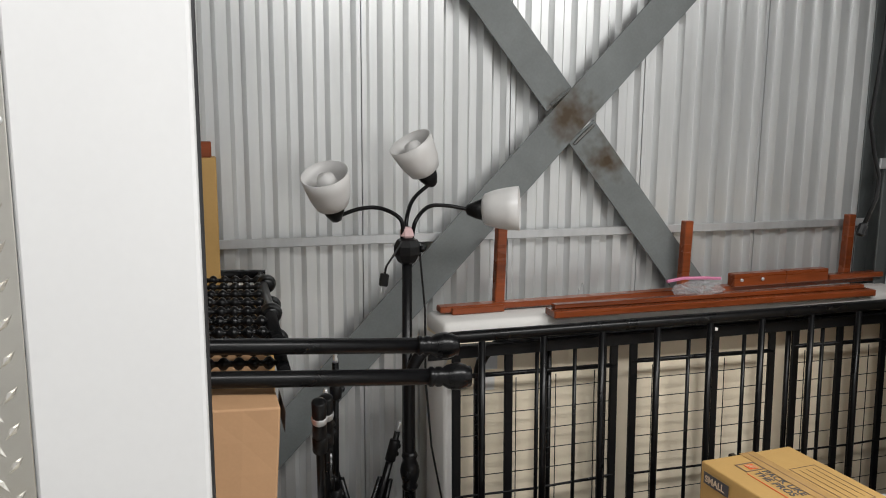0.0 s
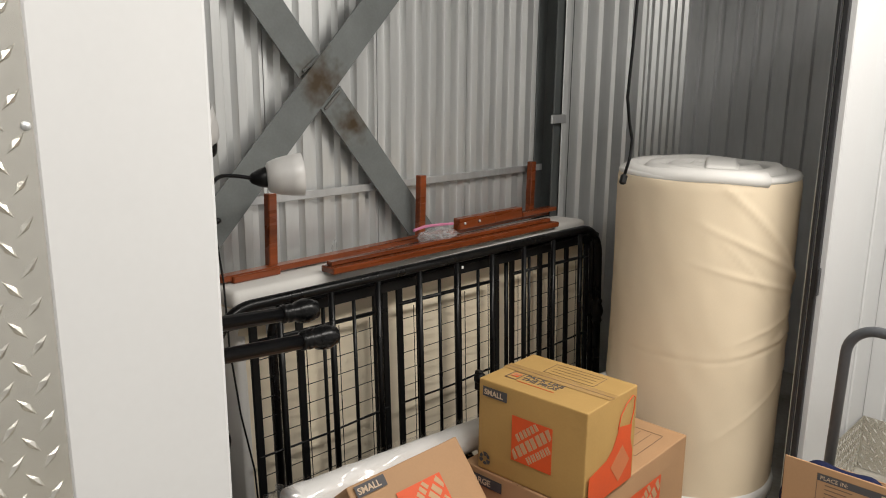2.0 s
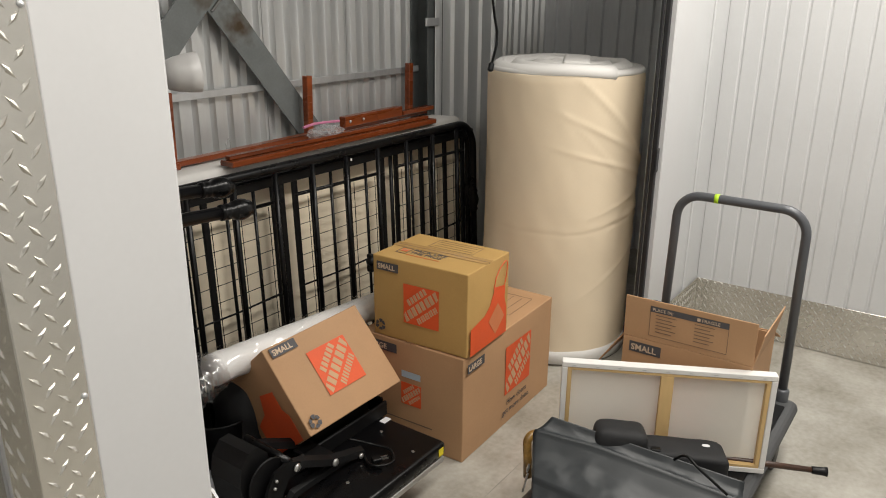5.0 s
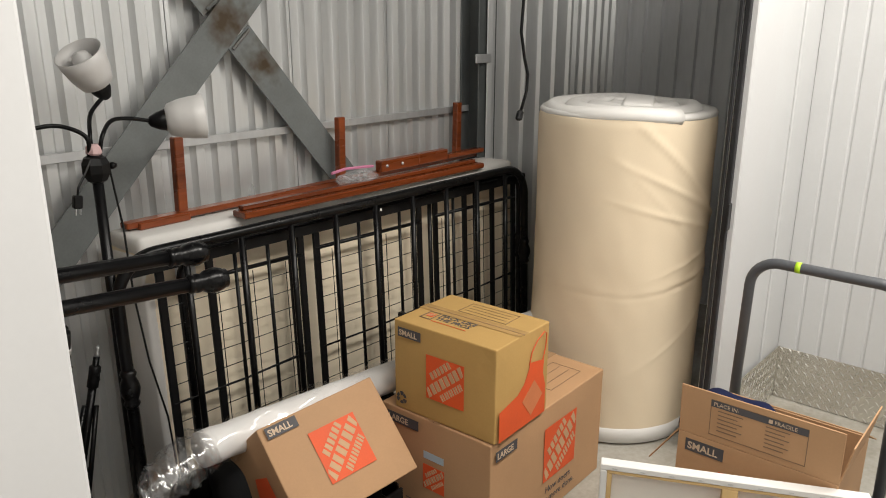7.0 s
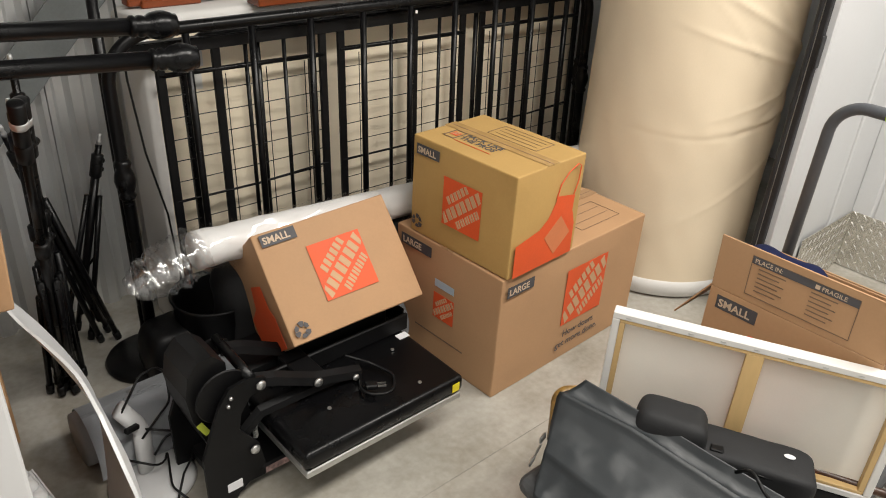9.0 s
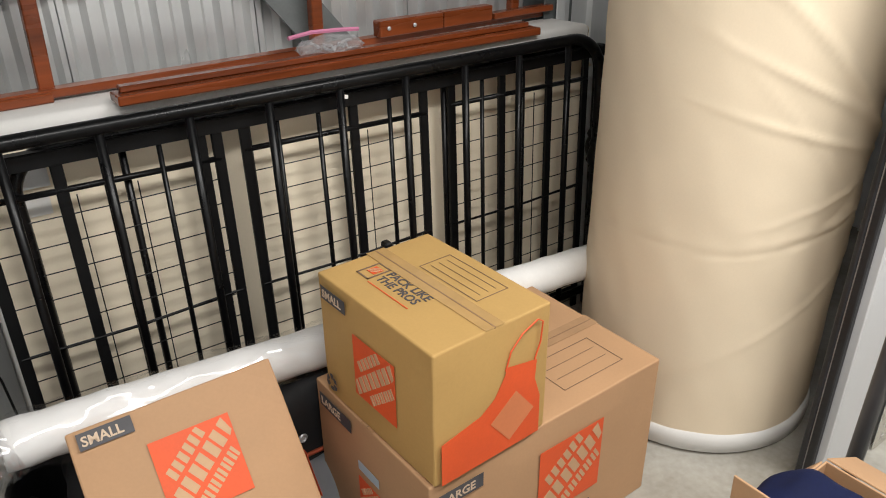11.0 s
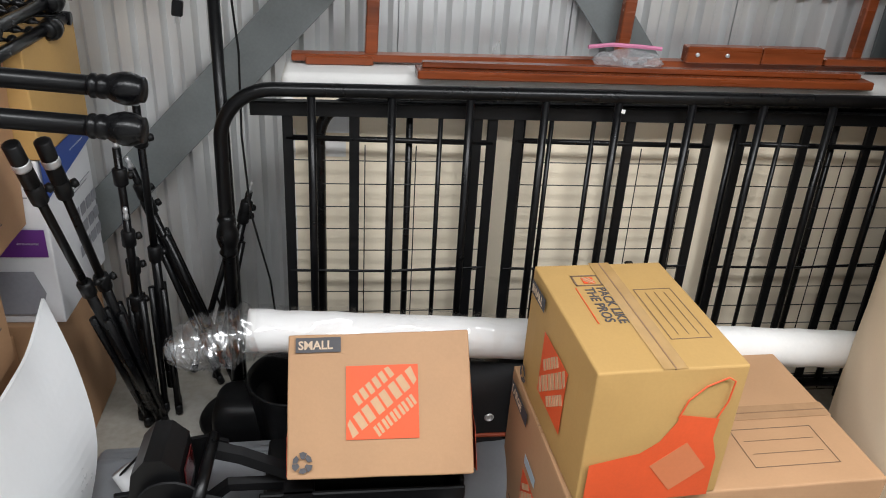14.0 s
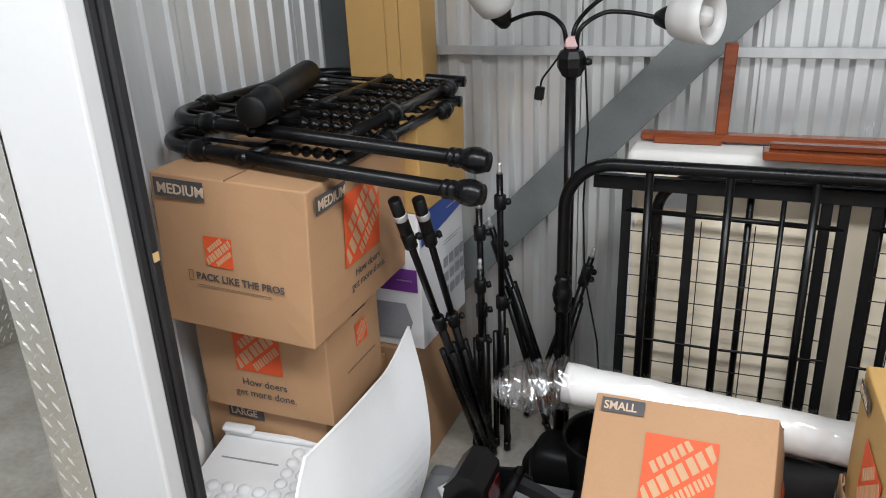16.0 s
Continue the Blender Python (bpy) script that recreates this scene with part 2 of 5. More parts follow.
wall_back = mesh_thing("wall_back", ribbed(RIGHT_X + 0.55, 0, TOP, 0.0845, 0.032, 0.014, 0.022, lap=0.5065), GALV_RIBS,
                       pose(-0.448, WALL_Y, 0), "ribbed galvanised steel outer wall with a horizontal girt", "wall", kind="structure")
girt = thing("girt_trim", pose(0, WALL_Y, 0), "galvanised horizontal girt across the ribbed wall", "trim", kind="structure")
part("flange", block(LEFT_X + 0.150, 2.62, -0.030, -0.022, 1.238, 1.268, 0.002), GALV, girt)
part("web", block(LEFT_X + 0.150, 2.62, -0.0215, -0.002, 1.258, 1.262), GALV, girt)
mesh_thing("wall_left", ribbed(1.30, 0, TOP, 0.09, 0.05, 0.008, 0.010, lap=0.5), GALV_PALE, pose(LEFT_X, 1.12, 0, 0, 0, 90), "ribbed pale steel partition wall", "wall", kind="structure")
mesh_thing("wall_right", ribbed(1.44, 0, TOP, 0.11, 0.065, 0.006, 0.024), GALV_SIDE, pose(RIGHT_X, WALL_Y, 0, 0, 0, -90), "ribbed grey steel partition wall", "wall", kind="structure")


def column(x, y, w, d):
    ob = thing("steel_column", pose(x, y, 0), "dark grey steel column standing against the wall", "column", kind="structure")
    part("flange", block(0, w, -d, -d + 0.008, 0, TOP, 0.002), DARK_STEEL, ob)
    part("flange", block(0, w, -0.012, -0.004, 0, TOP, 0.002), DARK_STEEL, ob)
    part("web", block(w / 2 - 0.004, w / 2 + 0.004, -d + 0.008, -0.012, 0, TOP), DARK_STEEL, ob)
    return ob


right_column = column(2.58, WALL_Y, 0.13, 0.12)
part("clip", block(-0.05, 0.060, -0.148, -0.138, 1.47, 1.51, 0.002), GALV, right_column, "pale steel clip")
part("cover_strip", block(0.044, 0.083, -0.136, -0.129, 0, TOP, 0.002), GALV_PALE, right_column, "plain galvanised cover strip")
mesh_thing("wall_panel", ribbed(0.69, 0, TOP, 0.134, 0.020, 0.010, 0.018, 0.02), GALV_RIBS, pose(2.664, 2.288, 0), "ribbed galvanised panel beside the column", "wall", kind="structure")
left_column = column(LEFT_X + 0.002, WALL_Y, 0.145, 0.03)


def rusty(at, inner):
    m = material("grey_steel_with_rust", (0.17, 0.185, 0.185), 0.5, 0.1, vary=0.12, scale=7, fine=120, bump=0.06)
    n, l = m.node_tree.nodes, m.node_tree.links
    bsdf = n["Principled BSDF"]
    old = bsdf.inputs["Base Color"].links[0].from_socket
    where, tex, spot = n.new("ShaderNodeTexCoord"), n.new("ShaderNodeTexNoise"), n.new("ShaderNodeVectorMath")
    spot.operation = "DISTANCE"
    spot.inputs[1].default_value = at
    tex.inputs["Scale"].default_value = 22
    l.new(where.outputs["Object"], spot.inputs[0])
    l.new(where.outputs["Object"], tex.inputs["Vector"])
    a = n.new("ShaderNodeMath")
    a.operation = "MULTIPLY_ADD"
    a.inputs[1].default_value = 0.16
    l.new(tex.outputs[0], a.inputs[0])
    l.new(spot.outputs["Value"], a.inputs[2])
    reach = n.new("ShaderNodeMapRange")
    reach.inputs["From Min"].default_value, reach.inputs["From Max"].default_value = inner + 0.06, inner - 0.035
    l.new(a.outputs[0], reach.inputs["Value"])
    mix = n.new("ShaderNodeMix")
    mix.data_type = "RGBA"
    mix.inputs[7].default_value = (0.052, 0.030, 0.010, 1)
    l.new(reach.outputs[0], mix.inputs[0])
    l.new(old, mix.inputs[6])
    l.new(mix.outputs[2], bsdf.inputs["Base Color"])
    return m


RUSTY = rusty((0, 0, 0.0), 0.135)
SPOTTED = rusty((0.20, 0, 0.012), 0.115)
brace = thing("cross_brace", pose(1.283, 2.365, 1.655), "grey steel cross brace with rust at the welded joint", "brace", kind="structure")
part("strap", block(-2.2, 1.9, -0.007, 0.0, -0.062, 0.062, 0.0015), RUSTY, brace, m=pose(0, 0, 0, 0, -46.5, 0))
part("strap", block(-1.8, -0.066, -0.006, 0.0, -0.060, 0.060, 0.0015), RUSTY, brace, m=pose(0, 0.002, 0, 0, 50.5, 0))
part("strap", block(0.066, 1.25, -0.006, 0.0, -0.060, 0.060, 0.0015), SPOTTED, brace, m=pose(0, 0.002, 0, 0, 50.5, 0))
part("weld", bar([(-0.075, -0.008, 0.035), (-0.03, -0.011, 0.072), (-0.005, -0.009, 0.09)], 0.006, 6), RUSTY, brace, "rough rusty weld bead")
part("weld", bar([(0.015, -0.008, -0.095), (0.05, -0.011, -0.06), (0.085, -0.009, -0.03)], 0.006, 6), RUSTY, brace, "rough rusty weld bead")

# the door's posts, the front wall and the corridor
left_post = thing("door_post", pose(0, FRONT_Y, 0), "white painted steel door post with a black guide", "door post", kind="structure")
part("post_face", block(-0.10, 0.105, -0.035, 0.010, 0, TOP, 0.006, seg=2), WHITE_POST, left_post)
part("guide", block(0.066, 0.104, 0.012, 0.033, 0, TOP, 0.004), BLACK_TRACK, left_post, "black rubber door guide")
part("guide", block(0.070, 0.109, 0.035, 0.060, 0, TOP, 0.006, seg=2), BLACK_TRACK, left_post, "black rubber door guide")
part("scuff", block(0.1085, 0.1095, 0.040, 0.055, 1.058, 1.076), PINE, left_post, "small tan scuff on the guide")
part("back_wall", block(-0.186, 0.060, 0.016, 0.05, 0, TOP), WHITE_SHEET, left_post)
part("corner_side", block(-0.186, -0.15, -0.031, 0.012, 0, TOP, 0.002), WHITE_SHEET, left_post)
part("corner_return", block(LEFT_X - 0.045, -0.15, 0.094, 0.115, 0, TOP, 0.002), WHITE_SHEET, left_post)
part("corner_web", block(-0.186, -0.16, 0.052, 0.092, 0, TOP), WHITE_SHEET, left_post)


def lug(bm, c, a):
    """One raised lug of tread plate at c, leaning by a."""
    u, w = Vector((math.cos(a), 0, math.sin(a))), Vector((-math.sin(a), 0, math.cos(a)))
    ends = [bm.verts.new(c + s * 0.0145 * u) for s in (1, -1)]
    sides = [bm.verts.new(c + s * 0.0044 * w) for s in (1, -1)]
    tops = [bm.verts.new(c + s * 0.0065 * u + Vector((0, -0.0028, 0))) for s in (1, -1)]
    for s in (0, 1):
        bm.faces.new((ends[0], sides[s], tops[0]))
        bm.faces.new((ends[1], sides[s], tops[1]))
        bm.faces.new((tops[0], tops[1], sides[s]))
    bmesh.ops.recalc_face_normals(bm, faces=bm.faces[-6:])


LUGS = []
for lean_by in (-50, 50):
    bm = bmesh.new()
    lug(bm, Vector((0, 0, 0)), radians(lean_by))
    LUGS.append(bpy.data.meshes.new("lug"))
    bm.to_mesh(LUGS[-1])
    bm.free()
    LUGS[-1].materials.append(PLATE)


def tread_plate(length, height, parent, m, joined=False, pitch=0.037):
    """Steel plate in x and z, facing -y, with raised lugs that lean to and fro."""
    plate = part("kick_plate" if height < 1 else "corner_guard", block(0, length, 0, 0.003, 0, height, 0.0008), PLATE, parent, "shiny diamond tread plate", m=m)
    rows, all_lugs = int(height / (pitch * 0.585)), bmesh.new()
    for j in range(rows):
        for i in range(int(length / pitch)):
            x, z = (i + 0.5 + 0.5 * (j % 2)) * pitch, (j + 0.5) * height / rows
            if x > length - 0.012:
                continue
            if joined:
                lug(all_lugs, Vector((x, 0, z)), radians(50 if j % 2 else -50))
            else:
                ob = new("lug", LUGS[j % 2])
                ob.parent, ob.location = plate, (x, 0, z)
    if joined:
        part("lug_pattern", all_lugs, PLATE, plate, kind="stuff")
    else:
        all_lugs.free()
    return plate


tread_plate(0.093, 2.4, left_post, pose(-0.191, -0.0395, 0))
tread_plate(0.099, 2.4, left_post, pose(-0.191, 0.063, 0, 0, 0, -90), joined=True)
tread_plate(0.155, 2.4, left_post, pose(LEFT_X - 0.046, 0.089, 0), joined=True)
for z in (0.46, 1.05, 1.62):
    part("rivet", turned([(0.0, -0.004), (0.004, -0.003), (0.0055, 0.0)], 10, pose(-0.106, -0.0395, z, -90, 0, 0)), GALV, left_post, "steel rivet head", True)

PANEL_TOP = 2.30   # the unit fronts end, unseen, below the ceiling to let lamplight onto wall_right
right_post = thing("door_post", pose(0, FRONT_Y, 0), "white painted steel front panel beside the door opening", "door post", kind="structure")
part("guide", block(2.404, 2.416, 0.022, 0.036, 0, PANEL_TOP, 0.003), BLACK_TRACK, right_post, "black rubber door guide")
part("guide", block(2.412, 2.433, 0.0, 0.020, 0, PANEL_TOP, 0.003), BLACK_TRACK, right_post, "black rubber door guide")
part("post_face", block(2.436, 2.70, -0.02, 0.05, 0, PANEL_TOP, 0.004), WHITE_POST, right_post)
part("panel", block(2.703, 2.93, -0.012, 0.05, 0, PANEL_TOP, 0.004), WHITE_SHEET, right_post)
part("panel", block(2.933, END_X - 0.001, -0.02, 0.05, 0, PANEL_TOP, 0.004), WHITE_SHEET, right_post)
part("latch", block(2.40, 2.426, -0.008, -0.001, 0.93, 1.03, 0.002), BLACK_TRACK, right_post, "small black door catch")
mesh_thing("wall_behind_front", block(END_X + 0.05, RIGHT_X + 0.05, FRONT_Y, FRONT_Y + 0.05, 0, PANEL_TOP), WHITE_SHEET, Matrix(), "white steel partition wall", "wall", kind="structure")
wall_end = mesh_thing("wall_corridor_end", ribbed(3.1, 0, TOP, 0.088, 0.070, 0.006, 0.006), WHITE_SHEET, pose(END_X, FRONT_Y - 0.02, 0, 0, 0, -90), "white ribbed steel corridor wall", "wall", kind="structure")
tread_plate(2.2, 0.245, wall_end, pose(0.004, -0.008, 0.002), joined=True)
tread_plate(0.43, 0.245, right_post, pose(2.70, -0.028, 0.002))
mesh_thing("wall_corridor_side", ribbed(6.0, 0, TOP, 0.088, 0.070, 0.006, 0.006), WHITE_SHEET, pose(3.4, -1.55, 0, 0, 0, 180), "white ribbed steel corridor wall", "wall", kind="structure")
far_wall = mesh_thing("wall_corridor_far", block(-1.93, -1.88, -1.6, 2.6, 0, TOP), WHITE_SHEET, Matrix(), "white steel corridor wall", "wall", kind="structure")
tread_plate(1.2, 0.30, far_wall, pose(-1.876, 1.3, 0.002, 0, 0, 90), joined=True)
mesh_thing("wall_corridor_side_left", block(-2.6, LEFT_X - 0.06, 2.5, 2.55, 0, TOP), WHITE_SHEET, Matrix(), "white steel corridor wall", "wall", kind="structure")

# ---- boxes ----


def face(side, w, d, h):
    """The frame of one side of a box: x to the right, y up, z outwards, as seen from outside."""
    o, u, v = {
        "front": ((-w / 2, -d / 2, 0), (1, 0, 0), (0, 0, 1)), "right": ((w / 2, -d / 2, 0), (0, 1, 0), (0, 0, 1)),
        "left": ((-w / 2, d / 2, 0), (0, -1, 0), (0, 0, 1)), "back": ((w / 2, d / 2, 0), (-1, 0, 0), (0, 0, 1)),
        "top": ((-w / 2, -d / 2, h), (1, 0, 0), (0, 1, 0)),
    }[side]
    u, v = Vector(u), Vector(v)
    n = u.cross(v)
    return Matrix.Translation(o) @ Matrix((u, v, n)).transposed().to_4x4()


def sticker(name, parent, f, x, y, w, h, mat, label="", lift=0.001, turn=0):
    return part(name, block(-w / 2, w / 2, -h / 2, h / 2, 0, 0.0006), mat, parent, label, m=f @ pose(x, y, lift, 0, 0, turn))


def poly(name, parent, f, pts, mat, lift=0.001, label=""):
    bm = bmesh.new()
    a = [bm.verts.new((x, y, lift)) for x, y in pts]
    b = [bm.verts.new((x, y, lift + 0.0006)) for x, y in pts]
    bm.faces.new(b)
    for i in range(len(a)):
        bm.faces.new((a[i], a[(i + 1) % len(a)], b[(i + 1) % len(a)], b[i]))
    bmesh.ops.recalc_face_normals(bm, faces=bm.faces)
    return part(name, bm, mat, parent, label, m=f)


def words(parent, f, text, x, y, size, mat, lift=0.002, turn=0, bold=0.0):
    curve = bpy.data.curves.new("lettering", "FONT")
    curve.body, curve.size, curve.extrude, curve.offset, curve.resolution_u = text, size, 0.0003, bold, 3
    holder = bpy.data.objects.new("lettering", curve)
    me = bpy.data.meshes.new_from_object(holder)
    bpy.data.objects.remove(holder)
    bpy.data.curves.remove(curve)
    me.materials.clear()
    me.materials.append(mat)
    ob = new("lettering", me)
    ob.parent = parent
    ob.matrix_local = f @ pose(x, y, lift, 0, 0, turn)
    return ob


def mark(parent, f, x, y, s, ink=None):
    """The printed orange square with slanting rows of blank blocks."""
    ink = ink or CARD_PRINT
    square = sticker("orange_square", parent, f, x, y, s, s, ORANGE, "orange printed square")
    rows = ((0.30, -0.30, 0.36, 0.19, 3), (0.0, -0.60, 0.60, 0.27, 4), (-0.31, -0.30, 0.40, 0.18, 5))
    for up, a, b, tall, count in rows:
        step = (b - a) / count
        for i in range(count):
            u0, u1 = a + i * step + 0.010, a + (i + 1) * step - 0.024
            wide = (u1 - u0) * 0.40
            for lo_u, hi_u, v0, v1 in ((u0, u0 + wide, -0.5, 0.5), (u1 - wide, u1, -0.5, 0.5)):
                bm = bmesh.new()
                pts = []
                for u, v in ((lo_u, v0), (hi_u, v0), (hi_u, v1), (lo_u, v1)):
                    v = up + v * tall
                    q = (u * 0.80 - v * 0.46, u * 0.66 + v * 0.70)
                    pts.append((max(-0.48, min(0.48, q[0])) * s, max(-0.48, min(0.48, q[1])) * s))
                lo = [bm.verts.new((p, q, 0.0006)) for p, q in pts]
                hi = [bm.verts.new((p, q, 0.0014)) for p, q in pts]
                bm.faces.new(hi)
                for k in range(4):
                    bm.faces.new((lo[k], lo[(k + 1) % 4], hi[(k + 1) % 4], hi[k]))
                bmesh.ops.recalc_face_normals(bm, faces=bm.faces)
                part("blank_block", bm, ink, square)
    return square


def recycle(parent, f, x, y, r):
    bm = bmesh.new()
    for k in range(3):
        for a0, a1, r0, r1 in ((8, 60, 0.55, 1.0), (64, 108, 0.42, 1.08)):
            pts = []
            for a, rr in ((a0, r0), (a1, r0), (a1, r1), ((a0 + a1) / 2, r1 * 1.05), (a0, r1)):
                t = radians(a + 120 * k)
                pts.append(bm.verts.new((r * rr * math.cos(t), r * rr * math.sin(t), 0.0006)))
            bm.faces.new(pts)
    return part("recycling_mark", bm, GREY_PRINT, parent, "dark grey recycling mark", m=f @ pose(x, y, 0.001))


def tag(parent, f, text, x, y, w=0.105, h=0.033, ink=None):
    t = sticker("size_tag", parent, f, x, y, w, h, GREY_PRINT, "dark grey size tag")
    size = h * 0.80
    words(t, Matrix(), text, -w * 0.44, -h * 0.29, size * min(1, w / (len(text) * size * 0.66)), ink or PALE_PRINT, lift=0.0012, bold=0.0006)
    return t


def lines(parent, f, x, y, w, h, count, mat=None):
    bm = bmesh.new()
    for i in range(count):
        v = y + h / 2 - (i + 0.5) * h / count
        ww = w * (1.0 if i % 2 == 0 else 0.8)
        brick(bm, x - w / 2, x - w / 2 + ww, v - h / count * 0.11, v + h / count * 0.11, 0.001, 0.0016)
    return part("small_print", bm, mat or FAINT_PRINT, parent, "rows of small print", m=f)


def rule_box(parent, f, x, y, w, h, rows=0, t=0.0016):
    bm = bmesh.new()
    for a, b, c, d in ((-w / 2, w / 2, -h / 2, -h / 2 + t), (-w / 2, w / 2, h / 2 - t, h / 2), (-w / 2, -w / 2 + t, -h / 2, h / 2), (w / 2 - t, w / 2, -h / 2, h / 2)):
        brick(bm, x + a, x + b, y + c, y + d, 0.001, 0.0016)
    for i in range(rows):
        v = y - h / 2 + (i + 1) * h / (rows + 1)
        brick(bm, x - w * 0.42, x + w * 0.42, v, v + t * 0.8, 0.001, 0.0016)
    return part("printed_outline", bm, FAINT_PRINT, parent, "thin printed outline", m=f, kind="stuff")


def carton(name, w, d, h, m, label, mat=None, group="moving boxes", seam="x", tape=True, bulge=0.006, seed=1):
    """A shut cardboard box, its base's middle at the origin; seam: the way in which the two top flaps meet."""
    mat = mat or CARD
    tape_mat = TAPE if mat is CARD_YELLOW else TAPE_BROWN
    ob = thing(name, m, label, "cardboard box", group)
    bm = bmesh.new()
    bmesh.ops.create_cube(bm, size=1.0)
    bmesh.ops.subdivide_edges(bm, edges=bm.edges[:], cuts=5, use_grid_fill=True)
    for v in bm.verts:
        c = v.co
        p = Vector((c.x * w, c.y * d, (c.z + 0.5) * h))
        k = 1 - 4 * c.z * c.z
        if abs(abs(c.x) - 0.5) < 1e-4:
            p.x += math.copysign(bulge * k * (1 - 4 * c.y * c.y), c.x)
        if abs(abs(c.y) - 0.5) < 1e-4:
            p.y += math.copysign(bulge * k * (1 - 4 * c.x * c.x), c.y)
        v.co = p + 0.0012 * noise.noise_vector(p * 9 + Vector((seed * 3.1, 0, 0)))
    edges = [e for e in bm.edges if len(e.link_faces) == 2 and e.calc_face_angle() > 0.9]
    bmesh.ops.bevel(bm, geom=edges, offset=0.004, segments=2, affect="EDGES", profile=0.5)
    part("body", bm, mat, ob)
    f = face("top", w, d, h)
    if seam == "x":
        part("flap_seam", block(0, w, d / 2 - 0.0015, d / 2 + 0.0015, -0.002, 0.0023), CARD_EDGE, ob, "dark gap between the flaps", m=f)
        if tape:
            part("tape", block(-0.001, w + 0.001, d / 2 - 0.024, d / 2 + 0.024, 0.0014, 0.0018), tape_mat, ob, "glossy strip of parcel tape", m=f)
    else:
        part("flap_seam", block(w / 2 - 0.0015, w / 2 + 0.0015, 0, d, -0.002, 0.0023), CARD_EDGE, ob, "dark gap between the flaps", m=f)
        if tape:
            part("tape", block(w / 2 - 0.024, w / 2 + 0.024, -0.001, d + 0.001, 0.0014, 0.0018), tape_mat, ob, "glossy strip of parcel tape", m=f)
            for s in (-1, 1):
                part("tape_end", block(w / 2 - 0.024, w / 2 + 0.024, d / 2 + s * (d / 2 + 0.0062) - 0.0003, d / 2 + s * (d / 2 + 0.0062) + 0.0003, -0.055, 0.0), tape_mat, ob, "folded end of tape", m=f)
    return ob


LIFT = 0.0075   # prints lie on the bulging sides


def raised(side, w, d, h, lift=LIFT):
    return face(side, w, d, h) @ Matrix.Translation((0, 0, lift))


# the large box and the small one on it
W, D, H = 0.705, 0.457, 0.420
large = carton("cardboard_box", W, D, H, pose(1.36 + 0.352 - 0.006, 1.24 + 0.2295 + 0.011, 0, 0, 0, 1.9), "large brown moving box on the concrete, carrying a smaller box", seam="x", seed=2)
f = raised("front", W, D, H, 0.0065)
tag(large, f, "LARGE", 0.075, 0.375, 0.115, 0.036)
mark(large, f, 0.40, 0.245, 0.205)
words(large, f, "How doers", 0.315, 0.092, 0.036, GREY_PRINT, 0.001)
words(large, f, "get more done.", 0.285, 0.055, 0.036, GREY_PRINT, 0.001)
f = raised("left", W, D, H, 0.0065)
tag(large, f, "LARGE", 0.10, 0.385, 0.14, 0.036)
mark(large, f, 0.235, 0.215, 0.09)
lines(large, f, 0.22, 0.10, 0.22, 0.022, 1)
sticker("paper_label", large, f, 0.235, 0.295, 0.085, 0.026, material("pale_blue_paper", (0.45, 0.55, 0.62), 0.5, vary=0.05), "pale blue shipping label")
f = face("top", W, D, H)
rule_box(large, f, 0.53, 0.115, 0.20, 0.12, 2)

W, D, H = 0.402, 0.298, 0.312
small_top = carton("cardboard_box", W, D, H, pose(1.508, 1.442, 0.4225, 0, 0, -87), "small yellowish moving box, taped shut, on the large box", CARD_YELLOW, seam="x", seed=3)
f = raised("front", W, D, H, 0.0065)
tag(small_top, f, "SMALL", 0.07, 0.278, 0.095, 0.032)
mark(small_top, f, 0.215, 0.155, 0.15)
recycle(small_top, f, 0.035, 0.045, 0.021)
f = raised("right", W, D, H, 0.0065)
apron = [(0.012, 0.004), (0.012, 0.105), (0.06, 0.115), (0.11, 0.125), (0.145, 0.150), (0.172, 0.195), (0.175, 0.212), (0.21, 0.205), (0.258, 0.196), (0.255, 0.15), (0.272, 0.10), (0.274, 0.004)]
poly("apron_print", small_top, f, apron, ORANGE, label="orange printed apron")
loop = [(0.173 + 0.0, 0.205), (0.185, 0.245), (0.215, 0.275), (0.255, 0.292), (0.270, 0.282), (0.266, 0.235), (0.252, 0.198)]
part("apron_string", bar([(x, y, 0.0012) for x, y in loop], 0.0018, 5), ORANGE, small_top, "thin orange printed line", m=f)
pale = material("faded_print", (0.62, 0.20, 0.08), 0.6, vary=0.05)
sticker("apron_patch", small_top, f, 0.195, 0.085, 0.085, 0.085, pale, "faded printed diamond", 0.0022, 38)
f = face("top", W, D, H)
words(small_top, f, "PACK LIKE", 0.105, 0.105, 0.030, GREY_PRINT, 0.001, 0, 0.0006)
words(small_top, f, "THE PROS", 0.105, 0.078, 0.030, GREY_PRINT, 0.001, 0, 0.0006)
lines(small_top, f, 0.175, 0.060, 0.14, 0.012, 1, ORANGE)
rule_box(small_top, f, 0.075, 0.095, 0.045, 0.062, 0, 0.004)
mark(small_top, f, 0.075, 0.098, 0.026)
rule_box(small_top, f, 0.215, 0.225, 0.19, 0.085, 3)

# the tilted small box
tl, tr, br, bl = (Vector(p) for p in ((0.802, 1.633, 0.563), (1.204, 1.592, 0.599), (1.204, 1.392, 0.361), (0.801, 1.428, 0.332)))
ux = ((tr - tl) + (br - bl)).normalized()
uz = ((tl - bl) + (tr - br)).normalized()
uz = (uz - ux * uz.dot(ux)).normalized()
uy = uz.cross(ux)
mid = (tl + tr + br + bl) / 4
W, D, H = 0.402, 0.300, 0.310
tilted = Matrix.Translation(mid + uy * (D / 2 + 0.004) - uz * H / 2) @ Matrix((ux, uy, uz)).transposed().to_4x4()
